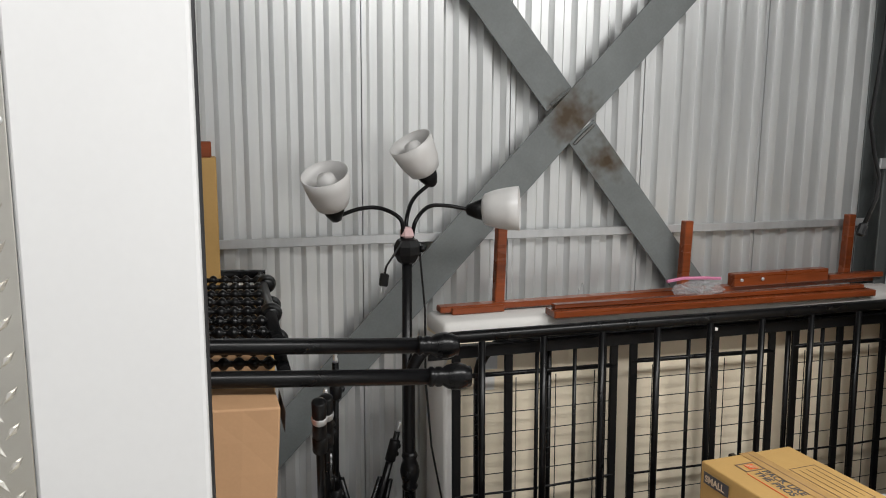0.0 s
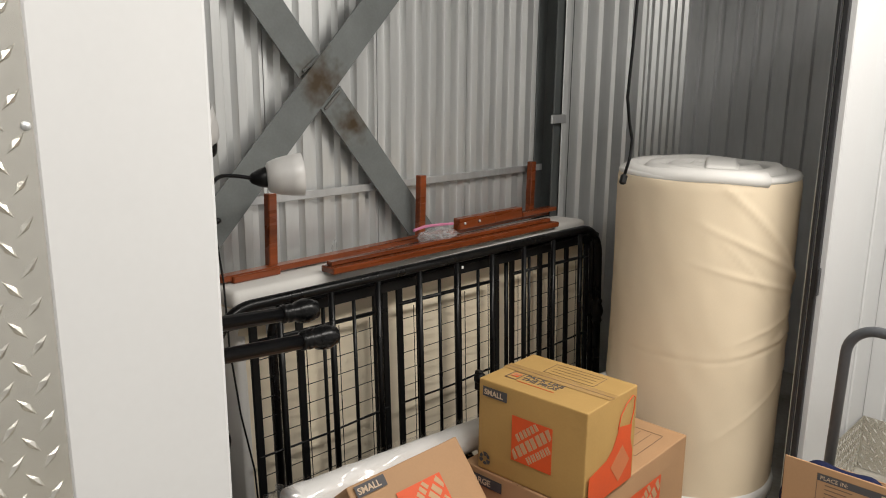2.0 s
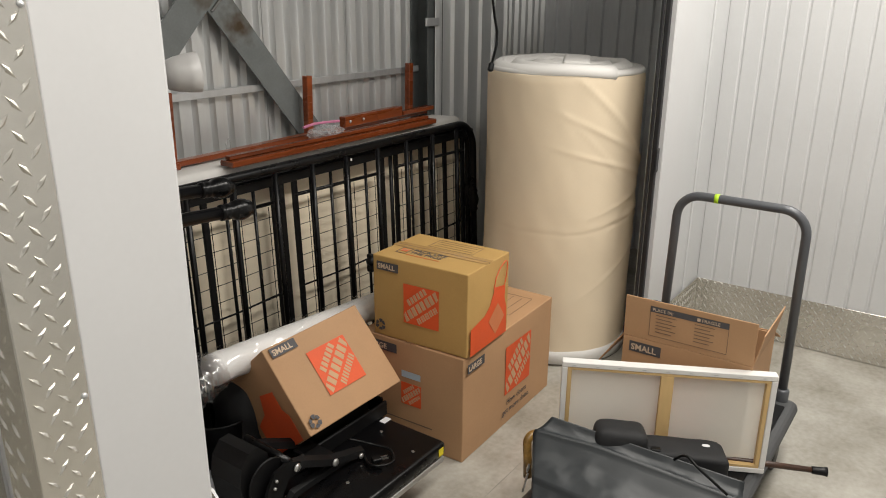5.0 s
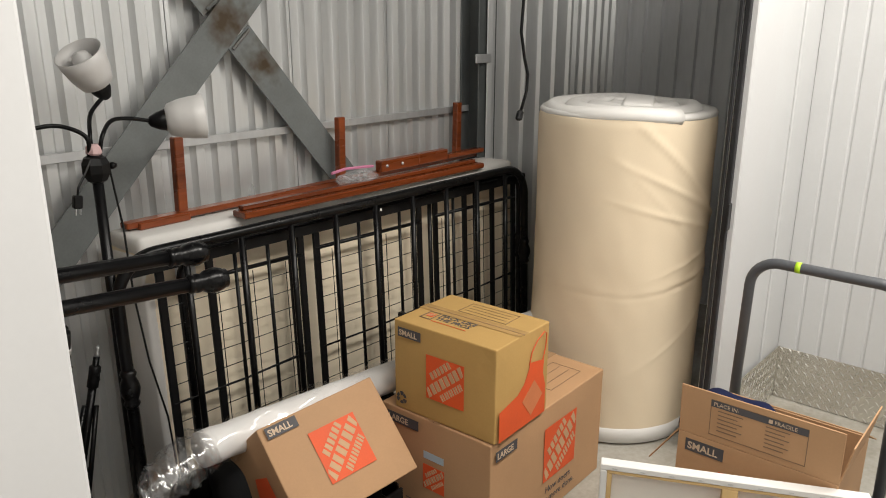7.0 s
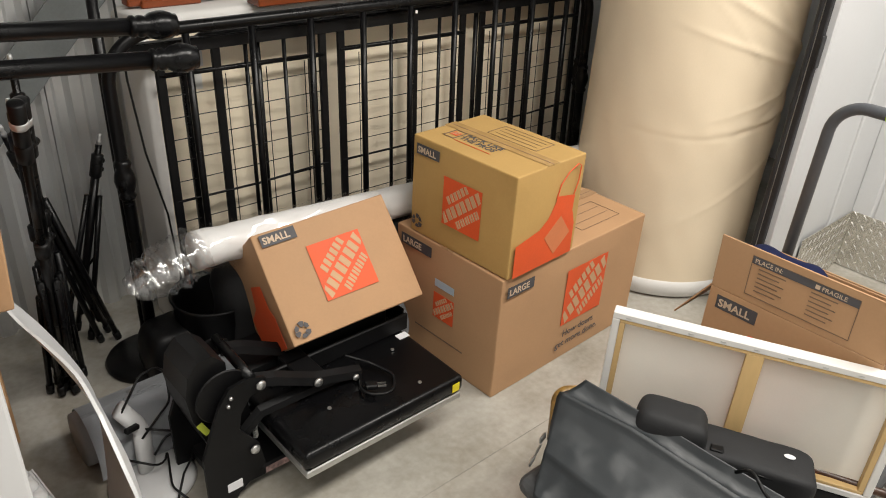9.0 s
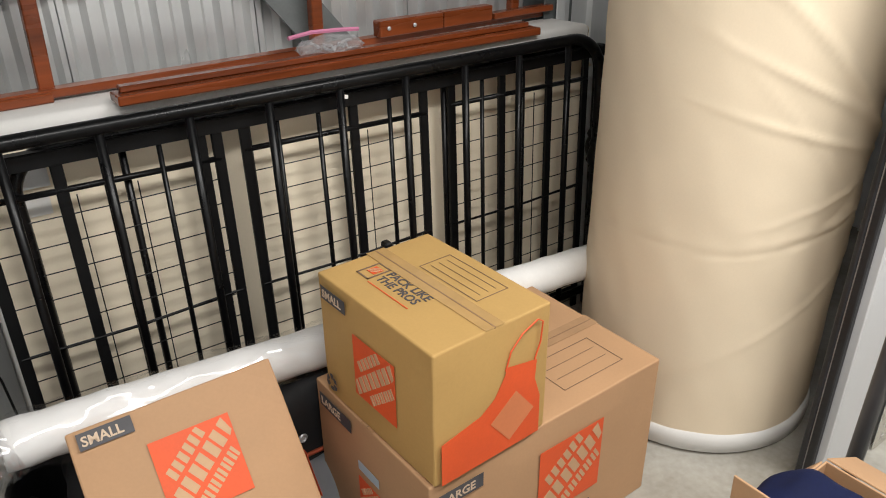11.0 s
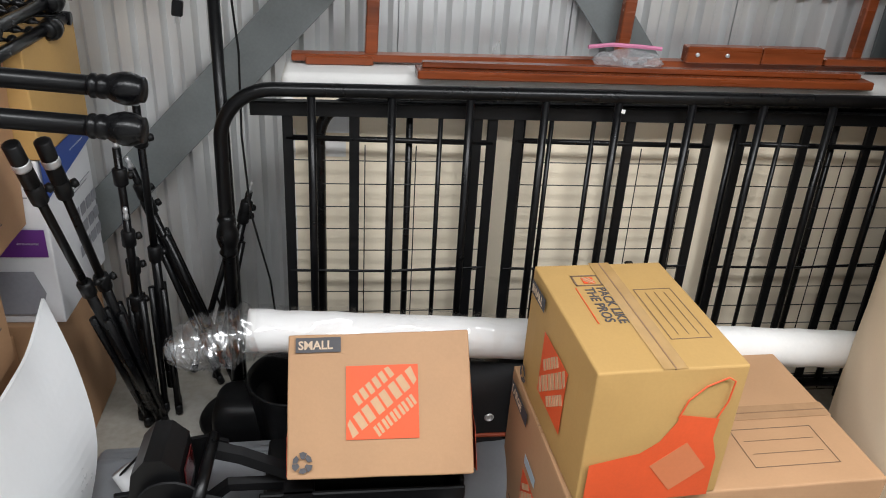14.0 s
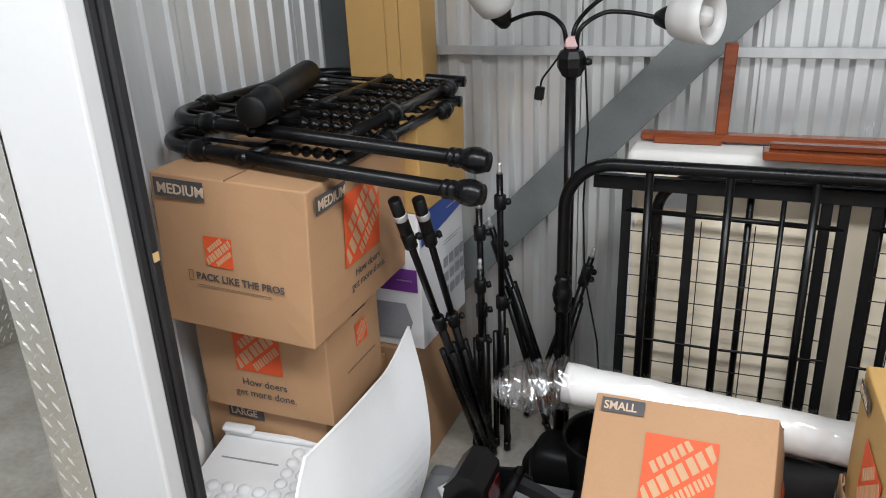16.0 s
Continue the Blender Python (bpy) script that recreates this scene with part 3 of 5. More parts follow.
small_tilted = carton("cardboard_box", W, D, H, tilted, "small brown moving box lying tilted on a black heat press", seam="x", seed=4)
f = raised("front", W, D, H, 0.0065)
tag(small_tilted, f, "SMALL", 0.068, 0.286, 0.10, 0.033)
mark(small_tilted, f, 0.208, 0.158, 0.158)
recycle(small_tilted, f, 0.035, 0.034, 0.021)
f = raised("left", W, D, H, 0.0065)
poly("apron_print", small_tilted, f, [(0.05, 0.004), (0.05, 0.12), (0.12, 0.14), (0.155, 0.20), (0.24, 0.185), (0.24, 0.12), (0.262, 0.09), (0.262, 0.004)], ORANGE, label="orange printed apron")
f = raised("right", W, D, H, 0.0065)
poly("apron_print", small_tilted, f, [(0.03, 0.004), (0.03, 0.10), (0.12, 0.13), (0.155, 0.20), (0.24, 0.185), (0.26, 0.004)], ORANGE, label="orange printed apron")

# ---- rolled mattress ----
RX, RY, RR, RH = 2.545, 1.500, 0.352, 1.335
roll = thing("rolled_mattress", pose(RX, RY, 0), "rolled cream mattress with white ends, standing on the concrete", "mattress")
bm = bmesh.new()
seg, levels = 128, 190
rings = []
for j in range(levels + 1):
    z = 0.035 + (RH - 0.057) * j / levels
    ring = []
    for i in range(seg):
        a = 2 * math.pi * i / seg
        t = z / RH
        r = RR * (1 + 0.006 * math.sin(2 * a + 1))
        rise = max(0.0, a - radians(222))
        line = 0.635 + 0.055 * rise + 0.006 * noise.noise(Vector((a * 5, 0, 0)))
        r -= 0.0032 * math.exp(-((z - line) / 0.009) ** 2) * (0.25 + 0.5 * noise.noise(Vector((a * 3, 4, 0))) + min(0.7, rise))
        r += 0.0040 * math.exp(-((z - line - 0.022) / 0.014) ** 2) * min(1, 0.1 + rise)
        r += 0.0045 * math.exp(-((z - line - 0.060 - 0.05 * rise) / 0.010) ** 2) * min(1, 1.4 * rise)
        r -= 0.0030 * math.exp(-((z - line + 0.075 - 0.16 * rise) / 0.010) ** 2) * min(1, 1.4 * rise)
        front = max(0, math.cos(a - radians(-95)))
        for z0, lean, deep, wide in ((1.03, -0.30, 0.010, 0.014), (0.985, -0.16, 0.008, 0.011), (0.90, -0.10, 0.007, 0.010), (0.80, -0.34, 0.005, 0.010), (0.50, 0.22, 0.004, 0.010)):
            off = z - z0 - lean * (a - radians(268))
            r += deep * front ** 3 * math.exp(-(off / wide) ** 2)
        r += 0.004 * noise.noise(Vector((math.cos(a) * 2.2, math.sin(a) * 2.2, z * 3.5)))
        r += 0.0022 * noise.noise(Vector((a * 5 + z * 4, z * 9, 3.3)))
        if z > RH - 0.06:
            r -= 0.010 * ((z - RH + 0.06) / 0.04) ** 2 * 0.6
        ring.append(bm.verts.new((r * math.cos(a), r * math.sin(a), z)))
    rings.append(ring)
for a, b in zip(rings, rings[1:]):
    for k in range(seg):
        bm.faces.new((a[k], a[(k + 1) % seg], b[(k + 1) % seg], b[k]))
bm.faces.new(rings[0][::-1])
bm.faces.new(rings[-1])
part("cover", bm, CREAM, roll, smooth=True)
part("bottom_band", turned([(RR - 0.02, 0.0), (RR + 0.004, 0.012), (RR + 0.008, 0.05), (RR + 0.003, 0.075), (RR - 0.02, 0.078)], 64), WHITE_CLOTH, roll, "white quilted border", True)
part("top_band", turned([(RR - 0.03, RH - 0.030), (RR - 0.006, RH - 0.027), (RR - 0.003, RH - 0.016), (RR - 0.012, RH - 0.004), (RR - 0.05, RH - 0.006)], 64), WHITE_CLOTH, roll, "white quilted border", True)
bm = bmesh.new()
pts, radii = [], []
for i in range(150):
    a = i * 0.155
    r = 0.03 + 0.0128 * a
    pts.append((r * math.cos(a), r * math.sin(a), RH - 0.012 + 0.012 * noise.noise(Vector((r * 9, a, 0)))))
    radii.append(0.030)
tube(bm, pts, radii, 8, flat=1.3)
part("rolled_edge", bm, WHITE_CLOTH, roll, "white spiral of the rolled edge", True)
part("top_fold", block(-0.13, 0.12, -0.06, 0.06, RH, RH + 0.035, 0.016, pose(0, 0, 0, 2, -3, 25), 3), WHITE_CLOTH, roll, "rumpled white fold", True)

# ---- bed parts against the wall ----


def lean(x, z, off=0.0):
    """A place on the leaning bed frame."""
    return Vector((x, 1.975 + off + 0.035 * z, z))


slab = math.degrees(math.atan(0.035))
mattress = thing("box_mattress", pose(0.775, 2.100, 0, -slab, 0, 0), "pale mattress with a white top edge leaning on the ribbed wall", "mattress")
bm = bmesh.new()
bmesh.ops.create_cube(bm, size=1.0)
bmesh.ops.subdivide_edges(bm, edges=bm.edges[:], cuts=40, use_grid_fill=True)
for v in bm.verts:
    c = v.co.copy()
    p = Vector(((c.x + 0.5) * 1.86, (c.y + 0.5) * 0.20, (c.z + 0.5) * 1.02))
    if c.y < -0.49:
        p.y += 0.010 * math.exp(-((p.z - 0.86) / 0.018) ** 2) + 0.008 * math.exp(-((p.z - 0.30) / 0.02) ** 2) + 0.005 * noise.noise(Vector((p.x * 3, 0, p.z * 8)))
    v.co = p + 0.004 * noise.noise_vector(p * 5)
edges = [e for e in bm.edges if len(e.link_faces) == 2 and e.calc_face_angle() > 0.9]
bmesh.ops.bevel(bm, geom=edges, offset=0.018, segments=3, affect="EDGES", profile=0.6)
part("cover", bm, CREAM_PALE, mattress, smooth=True)
part("top_border", block(-0.004, 1.864, -0.003, 0.204, 0.965, 1.027, 0.022, seg=3), WHITE_CLOTH, mattress, "white quilted border", True)
part("side_border", block(-0.005, 0.03, -0.003, 0.204, 0.0, 0.97, 0.012, seg=2), WHITE_CLOTH, mattress, "white quilted border", True)
sticker("care_label", mattress, pose(0, 0, 0, 90, 0, 0), 0.130, 0.832, 0.062, 0.050, WHITE_CLOTH, "white sewn care label", 0.006)
sticker("plastic_pouch", mattress, pose(0, 0, 0, 90, 0, 0), 0.135, 0.895, 0.070, 0.045, GALV_SIDE, "pale plastic pouch", 0.006)


def leg_ring(parent, x, z, off=0.0):
    a, b = lean(x, z - 0.06, off), lean(x, z + 0.06, off)
    part("leg_ring", turned([(0.018, 0.0), (0.024, 0.012), (0.019, 0.022), (0.026, 0.04), (0.029, 0.058), (0.026, 0.076), (0.019, 0.094), (0.024, 0.105), (0.018, 0.118)], 18, along(a, b)), BLACK_METAL, parent, "turned black ring", True)


front_frame = thing("metal_bed_headboard", Matrix(), "black tubular metal bed headboard leaning before a mattress", "bed frame")
path = rounded([lean(0.632, 0.0), lean(0.632, 1.016), lean(2.565, 1.020), lean(2.565, 0.0)], 0.13, 10)
part("hoop", bar(path, 0.0175, 14), BLACK_METAL, front_frame, smooth=True)
leg_ring(front_frame, 0.632, 0.635)
leg_ring(front_frame, 2.565, 0.62)
for i, x in enumerate((0.852, 1.048, 1.243, 1.436, 1.628, 1.826, 2.024, 2.222, 2.42)):
    part("bar", bar([lean(x, 1.008), lean(x, 0.12)], 0.0105, 10), BLACK_METAL, front_frame, smooth=True)
part("lower_rail", bar([lean(0.632, 0.12), lean(2.565, 0.12)], 0.014, 10), BLACK_METAL, front_frame, smooth=True)
part("paper_tag", block(-0.005, 0.005, -0.002, 0.0, -0.006, 0.004, 0.0005, pose(1.632, 1.985, 0.988, -10, 12, 4)), WHITE_CLOTH, front_frame, "torn white paper tag")

rear_frame = thing("metal_bed_footboard", Matrix(), "black metal bed footboard standing behind the headboard", "bed frame")
path = rounded([lean(0.868, 0.0, 0.075), lean(0.868, 0.972, 0.075), lean(2.63, 0.985, 0.075), lean(2.63, 0.0, 0.075)], 0.10, 8)
part("hoop", bar(path, 0.0155, 12), BLACK_METAL, rear_frame, smooth=True)
leg_ring(rear_frame, 2.63, 0.62, 0.075)
for x in (1.10, 1.40, 1.70, 2.0, 2.3):
    part("bar", bar([lean(x, 0.97, 0.075), lean(x, 0.1, 0.075)], 0.009, 8), BLACK_METAL, rear_frame, smooth=True)

rail = thing("bed_side_rail", Matrix(), "black angle-iron bed rail across the frame", "bed frame")
part("angle", block(0.0, 1.93, -0.004, 0.0, -0.014, 0.019, 0.001), BLACK_FLAT, rail, m=Matrix.Translation(lean(0.70, 0.953, 0.045)) @ pose(0, 0, 0, -slab, 0, 0))
part("lip", block(0.0, 1.93, 0.001, 0.03, 0.017, 0.021, 0.001), BLACK_FLAT, rail, m=Matrix.Translation(lean(0.70, 0.953, 0.045)) @ pose(0, 0, 0, -slab, 0, 0))


def grid_panel(x0, x1, inner, posts, shift):
    """A folding platform panel: flat frame, round bars and welded wires, in the leaning plane."""
    ob = thing("bed_platform", Matrix.Translation(lean(x0, 0.0, 0.055)) @ pose(0, 0, 0, -slab, 0, 0), "black steel folding bed platform with a welded wire grid", "bed frame", "platform panels")
    w, k = x1 - x0, 1 / math.cos(radians(slab))
    top = 0.945 * k
    for x in posts:
        part("flat_bar", block(x - x0 - 0.013, x - x0 + 0.013, -0.006, 0.006, 0.02, top, 0.002), BLACK_FLAT, ob)
    part("cross_bar", bar([(0, 0, 0.880 * k), (w, 0, 0.872 * k)], 0.0075, 8), BLACK_METAL, ob, smooth=True)
    part("cross_bar", bar([(0, 0, 0.10), (w, 0, 0.10)], 0.0075, 8), BLACK_METAL, ob, smooth=True)
    for x in inner:
        part("bar", bar([(x - x0, -0.002, top), (x - x0, -0.002, 0.06)], 0.0065, 8), BLACK_METAL, ob, smooth=True)
    for i in range(14):
        z = 0.818 * k - i * 0.0645
        if z > 0.03:
            part("wire", bar([(0.0, 0.008, z), (w * 0.5, 0.010, z - 0.003), (w, 0.008, z)], 0.0016, 5), BLACK_METAL, ob)
    n = int(w / 0.115)
    for i in range(n):
        x = (i + 0.5 + shift) * w / n
        part("wire", bar([(x, 0.006, 0.86 * k), (x, 0.006, 0.05)], 0.0016, 5), BLACK_METAL, ob)
    part("link", bar([(0.0, -0.004, 0.505), (w * 0.5, -0.004, 0.500), (w, -0.004, 0.51)], 0.004, 6), BLACK_METAL, ob)
    return ob


grid_panel(0.785, 1.318, (1.05, 1.178), (0.790, 0.957, 1.275, 1.315), 0.0)
grid_panel(1.378, 1.925, (1.472, 1.587, 1.802), (1.385, 1.69, 1.915), 0.1)
grid_panel(2.005, 2.56, (2.124, 2.265), (2.012, 2.20, 2.393, 2.55), -0.1)
knob = thing("black_clamp", pose(1.72, 1.965, 0.53), "small black clamp on the bed frame", "clamp")
part("body", turned([(0.012, -0.02), (0.022, -0.012), (0.024, 0.0), (0.022, 0.012), (0.012, 0.02)], 16, pose(0, 0, 0, 90, 0, 0)), BLACK_PLASTIC, knob, smooth=True)
part("arm", block(-0.012, 0.012, -0.01, 0.02, -0.05, 0.03, 0.004), BLACK_PLASTIC, knob)

# ---- cherry bed slats on the mattress, and the bag of screws ----
slats = thing("wooden_bed_rail", Matrix(), "cherry-stained wooden bed rail with three upright pegs on the mattress", "bed rail")
part("rail", block(0, 1.815, -0.022, 0.022, 0, 0.020, 0.003, pose(0.793, 2.262, 1.030, 0, 0.0, 2.2)), CHERRY, slats)
part("block", block(0, 0.18, -0.02, 0.02, 0, 0.022, 0.003, pose(0.83, 2.25, 1.024, 0, 0, 2)), CHERRY, slats)
for x, y in ((1.005, 2.285), (1.722, 2.31), (2.474, 2.345)):
    part("peg", block(-0.017, 0.017, -0.015, 0.015, 0, 0.262, 0.003, pose(x, y, 1.03, 0, 1.5, 3)), CHERRY, slats)
slat = thing("wooden_plank", Matrix(), "loose cherry-stained slat lying on the mattress", "slat")
part("slat", block(0, 1.28, -0.035, 0.035, 0, 0.022, 0.003, pose(1.115, 2.118, 1.030, 0, 0.3, 1.2)), CHERRY, slat)
part("cleat", block(0, 1.24, -0.014, 0.014, 0, 0.014, 0.002, pose(1.13, 2.128, 1.053, 0, 0.3, 1.2)), CHERRY, slat)
for x0, x1, y in ((1.90, 2.13, 2.275), (2.135, 2.33, 2.285), (2.34, 2.60, 2.29)):
    block_ob = thing("wooden_block", pose(x0, y, 1.052), "short cherry-stained board on the bed rail", "board", "short boards")
    part("board", block(0, x1 - x0, -0.02, 0.02, 0, 0.047 if x0 < 2.3 else 0.02, 0.003, pose(0, 0, 0, 0, 0, 1.5)), CHERRY, block_ob)
    if x0 < 2.0:
        for dx in (0.03, 0.12):
            part("screw", turned([(0.006, 0), (0.006, 0.004), (0.003, 0.006)], 10, pose(dx, -0.02, 0.025, 90, 0, 0)), GALV, block_ob, "steel screw head")
FILM = clear("clear_film", (0.95, 0.95, 0.97), 0.12, 0.72)
screw_bag = thing("zip_bag", pose(1.70, 2.185, 1.068), "clear zip bag of screws with a pink zip", "bag")
bm = bmesh.new()
bmesh.ops.create_icosphere(bm, subdivisions=4, radius=1)
for v in bm.verts:
    c = v.co
    v.co = Vector((c.x * 0.10, c.y * 0.055, c.z * 0.028)) + 0.012 * noise.noise_vector(c * 3)
part("film", bm, FILM, screw_bag, smooth=True)
part("zip", bar([(-0.11, 0.02, 0.032), (-0.04, 0.028, 0.038), (0.04, 0.022, 0.036), (0.095, 0.01, 0.034)], 0.006, 6), material("pink_zip", (0.62, 0.22, 0.36), 0.4, vary=0.05), screw_bag, "pink plastic zip")
bm = bmesh.new()
for i in range(16):
    p = Vector((random.uniform(-0.06, 0.06), random.uniform(-0.03, 0.03), random.uniform(-0.015, 0.01)))
    d = Vector((random.uniform(-1, 1), random.uniform(-1, 1), random.uniform(-0.3, 0.3))).normalized()
    tube(bm, [p, p + d * 0.028], 0.0035, 6)
part("screw_heap", bm, GALV, screw_bag, "loose steel screws", kind="stuff")

# ---- floor lamp ----
FROST = material("frosted_glass", (0.62, 0.61, 0.60), 0.35, vary=0.05, scale=9, fine=40, bump=0.02)
lamp = thing("floor_lamp", pose(0.635, 2.04, 0), "black floor lamp with three bendy arms and frosted shades, unlit", "floor lamp")
part("base", turned([(0.0, 0.0), (0.128, 0.0), (0.132, 0.008), (0.125, 0.02), (0.06, 0.032), (0.02, 0.036), (0.0, 0.037)], 40), BLACK_PLASTIC, lamp, smooth=True)
part("pole", bar([(0, 0, 0.03), (0, 0, 1.25)], 0.0145, 14), BLACK_METAL, lamp, smooth=True)
part("hub", turned([(0.014, 1.232), (0.026, 1.240), (0.038, 1.262), (0.038, 1.285), (0.030, 1.302), (0.012, 1.310)], 8), BLACK_PLASTIC, lamp)
part("switch", turned([(0.008, 0.0), (0.010, 0.008), (0.006, 0.018)], 10, pose(0.036, -0.005, 1.275, 0, 90, 0)), BLACK_PLASTIC, lamp, "small rotary switch", True)
arms = {
    "a": ([(-0.014, 0, 1.30), (-0.020, -0.01, 1.36), (-0.07, 0.02, 1.390), (-0.13, 0.035, 1.388), (-0.192, 0.045, 1.365)], (-0.232, -0.020, 1.495)),
    "b": ([(0.0, 0.012, 1.30), (0.004, 0.02, 1.36), (0.04, 0.08, 1.41), (0.106, 0.125, 1.452)], (0.026, 0.09, 1.580)),
    "c": ([(0.014, 0, 1.30), (0.022, -0.01, 1.355), (0.07, 0.03, 1.390), (0.13, 0.05, 1.390), (0.205, 0.06, 1.375)], (0.375, -0.02, 1.385)),
}
for pts, aim in arms.values():
    fine = []
    q = [Vector(p) for p in pts]
    for a, b, c, d in zip([q[0]] + q[:-2], q[:-1], q[1:], q[2:] + [q[-1]]):
        for i in range(6):
            t = i / 6
            fine.append(0.5 * ((2 * b) + (c - a) * t + (2 * a - 5 * b + 4 * c - d) * t * t + (3 * b - a - 3 * c + d) * t ** 3))
    fine.append(q[-1])
    arm = part("arm", bar(fine, 0.006, 8), BLACK_METAL, lamp, smooth=True)
    m = along(q[-1], aim)
    holder = part("shade_holder", turned([(0.008, -0.012), (0.016, -0.006), (0.026, 0.015), (0.033, 0.040), (0.030, 0.042)], 18, m), BLACK_PLASTIC, lamp, "black shade holder", True)
    part("shade", turned([(0.030, 0.036), (0.046, 0.045), (0.056, 0.075), (0.062, 0.110), (0.0655, 0.145), (0.0625, 0.146), (0.059, 0.110), (0.052, 0.075), (0.040, 0.048)], 32, m), FROST, lamp, "frosted white bell shade", True)
    part("bulb", turned([(0.013, 0.05), (0.014, 0.075), (0.024, 0.10), (0.028, 0.118), (0.022, 0.137), (0.0, 0.145)], 16, m), FROST, lamp, "pale bulb", True)
part("tape_wrap", turned([(0.016, 1.308), (0.021, 1.314), (0.019, 1.332), (0.012, 1.338)], 9), material("pink_wrap", (0.62, 0.42, 0.42), 0.6, vary=0.1), lamp, "scrap of pale pink wrap")
part("plug_lead", bar(rounded([(-0.02, -0.02, 1.30), (-0.045, -0.03, 1.265), (-0.068, -0.035, 1.235), (-0.072, -0.035, 1.215)], 0.03, 4), 0.003, 6), BLACK_PLASTIC, lamp, "thin black lead")
part("plug", block(-0.012, 0.012, -0.008, 0.008, -0.035, 0.0, 0.003, pose(-0.072, -0.035, 1.215, 0, 8, 0)), BLACK_PLASTIC, lamp, "black two-pin plug")
for s in (-1, 1):
    part("pin", block(-0.001, 0.001, -0.003, 0.003, -0.018, 0.0, 0, pose(-0.075 + 0.006 * s, -0.035, 1.181, 0, 8, 0)), GALV, lamp, "steel pin")
part("cord", bar([(0.036, 0, 1.27), (0.05, -0.01, 1.10), (0.047, -0.03, 0.9), (0.06, -0.05, 0.7), (0.10, -0.045, 0.5), (0.115, -0.04, 0.3), (0.10, -0.06, 0.05)], 0.003, 6), BLACK_PLASTIC, lamp, "thin black cord")

# ---- hanging cable ----
cable = thing("hanging_cable", pose(1.275, 1.10, 1.43), "thin black cable hanging from above", "cable")
part("cord", bar([(0.0, 0, 1.55), (0.015, 0, 0.9), (0.005, 0, 0.45), (-0.002, 0, 0.34), (-0.014, 0, 0.20), (0.002, 0, 0.14), (0.018, 0, 0.10), (0.015, 0, 0.06), (-0.008, 0, 0.01)], 0.0038, 8), BLACK_PLASTIC, cable, smooth=True)
part("end", turned([(0.004, 0), (0.0085, 0.004), (0.0085, 0.022), (0.004, 0.026)], 10, along((-0.006, 0, 0.016), (-0.02, 0, -0.02))), BLACK_PLASTIC, cable, "black connector")

# ---- stack of boxes by the partition ----
W, D, H = 0.408, 0.52, 0.382
medium = carton("cardboard_box", W, D, H, pose(-0.004, 1.630, 0.726, 0, 3.2, 1.0), "medium brown moving box on the stack, under bed parts", seam="y", seed=5, bulge=0.010, tape=False)
f = raised("front", W, D, H, 0.011)
tag(medium, f, "MEDIUM", 0.088, 0.353, 0.135, 0.044)
mark(medium, f, 0.178, 0.212, 0.074)
words(medium, f, "PACK LIKE THE PROS", 0.108, 0.136, 0.0250, GREY_PRINT, 0.001, 0, 0.0005)
lines(medium, f, 0.21, 0.122, 0.20, 0.010, 1)
rule_box(medium, f, 0.094, 0.143, 0.013, 0.028, 0, 0.002)
f = raised("right", W, D, H, 0.011)
tag(medium, f, "MEDIUM", 0.085, 0.345, 0.135, 0.042)
mark(medium, f, 0.235, 0.240, 0.185)
words(medium, f, "How doers", 0.19, 0.108, 0.030, GREY_PRINT, 0.001)
words(medium, f, "get more done.", 0.17, 0.076, 0.030, GREY_PRINT, 0.001)
W, D, H = 0.392, 0.29, 0.288
lower = carton("cardboard_box", W, D, H, pose(-0.032, 1.620, 0.427, 0, 0, 0.5), "brown moving box squeezed in the stack, with a hand hole", seam="y", seed=6, tape=False)
f = raised("front", W, D, H, 0.0065)
mark(lower, f, 0.19, 0.20, 0.14)
words(lower, f, "How doers", 0.13, 0.085, 0.030, GREY_PRINT, 0.001)
words(lower, f, "get more done.", 0.105, 0.052, 0.030, GREY_PRINT, 0.001)
f = raised("right", W, D, H, 0.0065)
mark(lower, f, 0.17, 0.195, 0.062)
lines(lower, f, 0.16, 0.115, 0.16, 0.020, 1)
# no opening here: a black patch paints the shade inside the hole
sticker("hand_hole", lower, f, 0.165, 0.268, 0.075, 0.020, BLACK_PLASTIC, "hand hole, its shaded inside painted as a black patch")
W, D, H = 0.39, 0.36, 0.424
base_box = carton("cardboard_box", W, D, H, pose(-0.075, 1.690, 0, 0, 0, 0), "large brown moving box at the foot of the stack", seam="x", seed=7)
tag(base_box, raised("front", W, D, H, 0.0065), "LARGE", 0.14, 0.395, 0.115, 0.036)
W, D, H = 0.36, 0.36, 0.435
corner_box = carton("cardboard_box", W, D, H, pose(0.035, 2.07, 0, 0, 0, 0), "plain brown box under a white appliance box", seam="x", seed=8)
poly("orange_print", corner_box, raised("front", W, D, H, 0.0065), [(0.30, 0.16), (0.35, 0.16), (0.35, 0.30), (0.30, 0.26)], ORANGE)
WHITE_CARD = material("white_gloss_card", (0.74, 0.74, 0.76), 0.35, vary=0.03)
BLUE_INK = material("blue_ink", (0.03, 0.07, 0.30), 0.4, vary=0.05)
PURPLE_INK = material("purple_ink", (0.13, 0.03, 0.22), 0.4, vary=0.05)
GREY_INK = material("grey_ink", (0.30, 0.30, 0.33), 0.4, vary=0.1)
W, D, H = 0.36, 0.34, 0.43
appliance = carton("appliance_box", W, D, H, pose(0.060, 2.075, 0.437, 0, 0, -1), "white printer box with blue and purple print", WHITE_CARD, "", seam="x", seed=9, tape=False)
f = raised("right", W, D, H, 0.0065)
poly("blue_band", appliance, f, [(0.004, 0.33), (0.336, 0.37), (0.336, 0.426), (0.004, 0.426)], BLUE_INK, label="blue printed band")
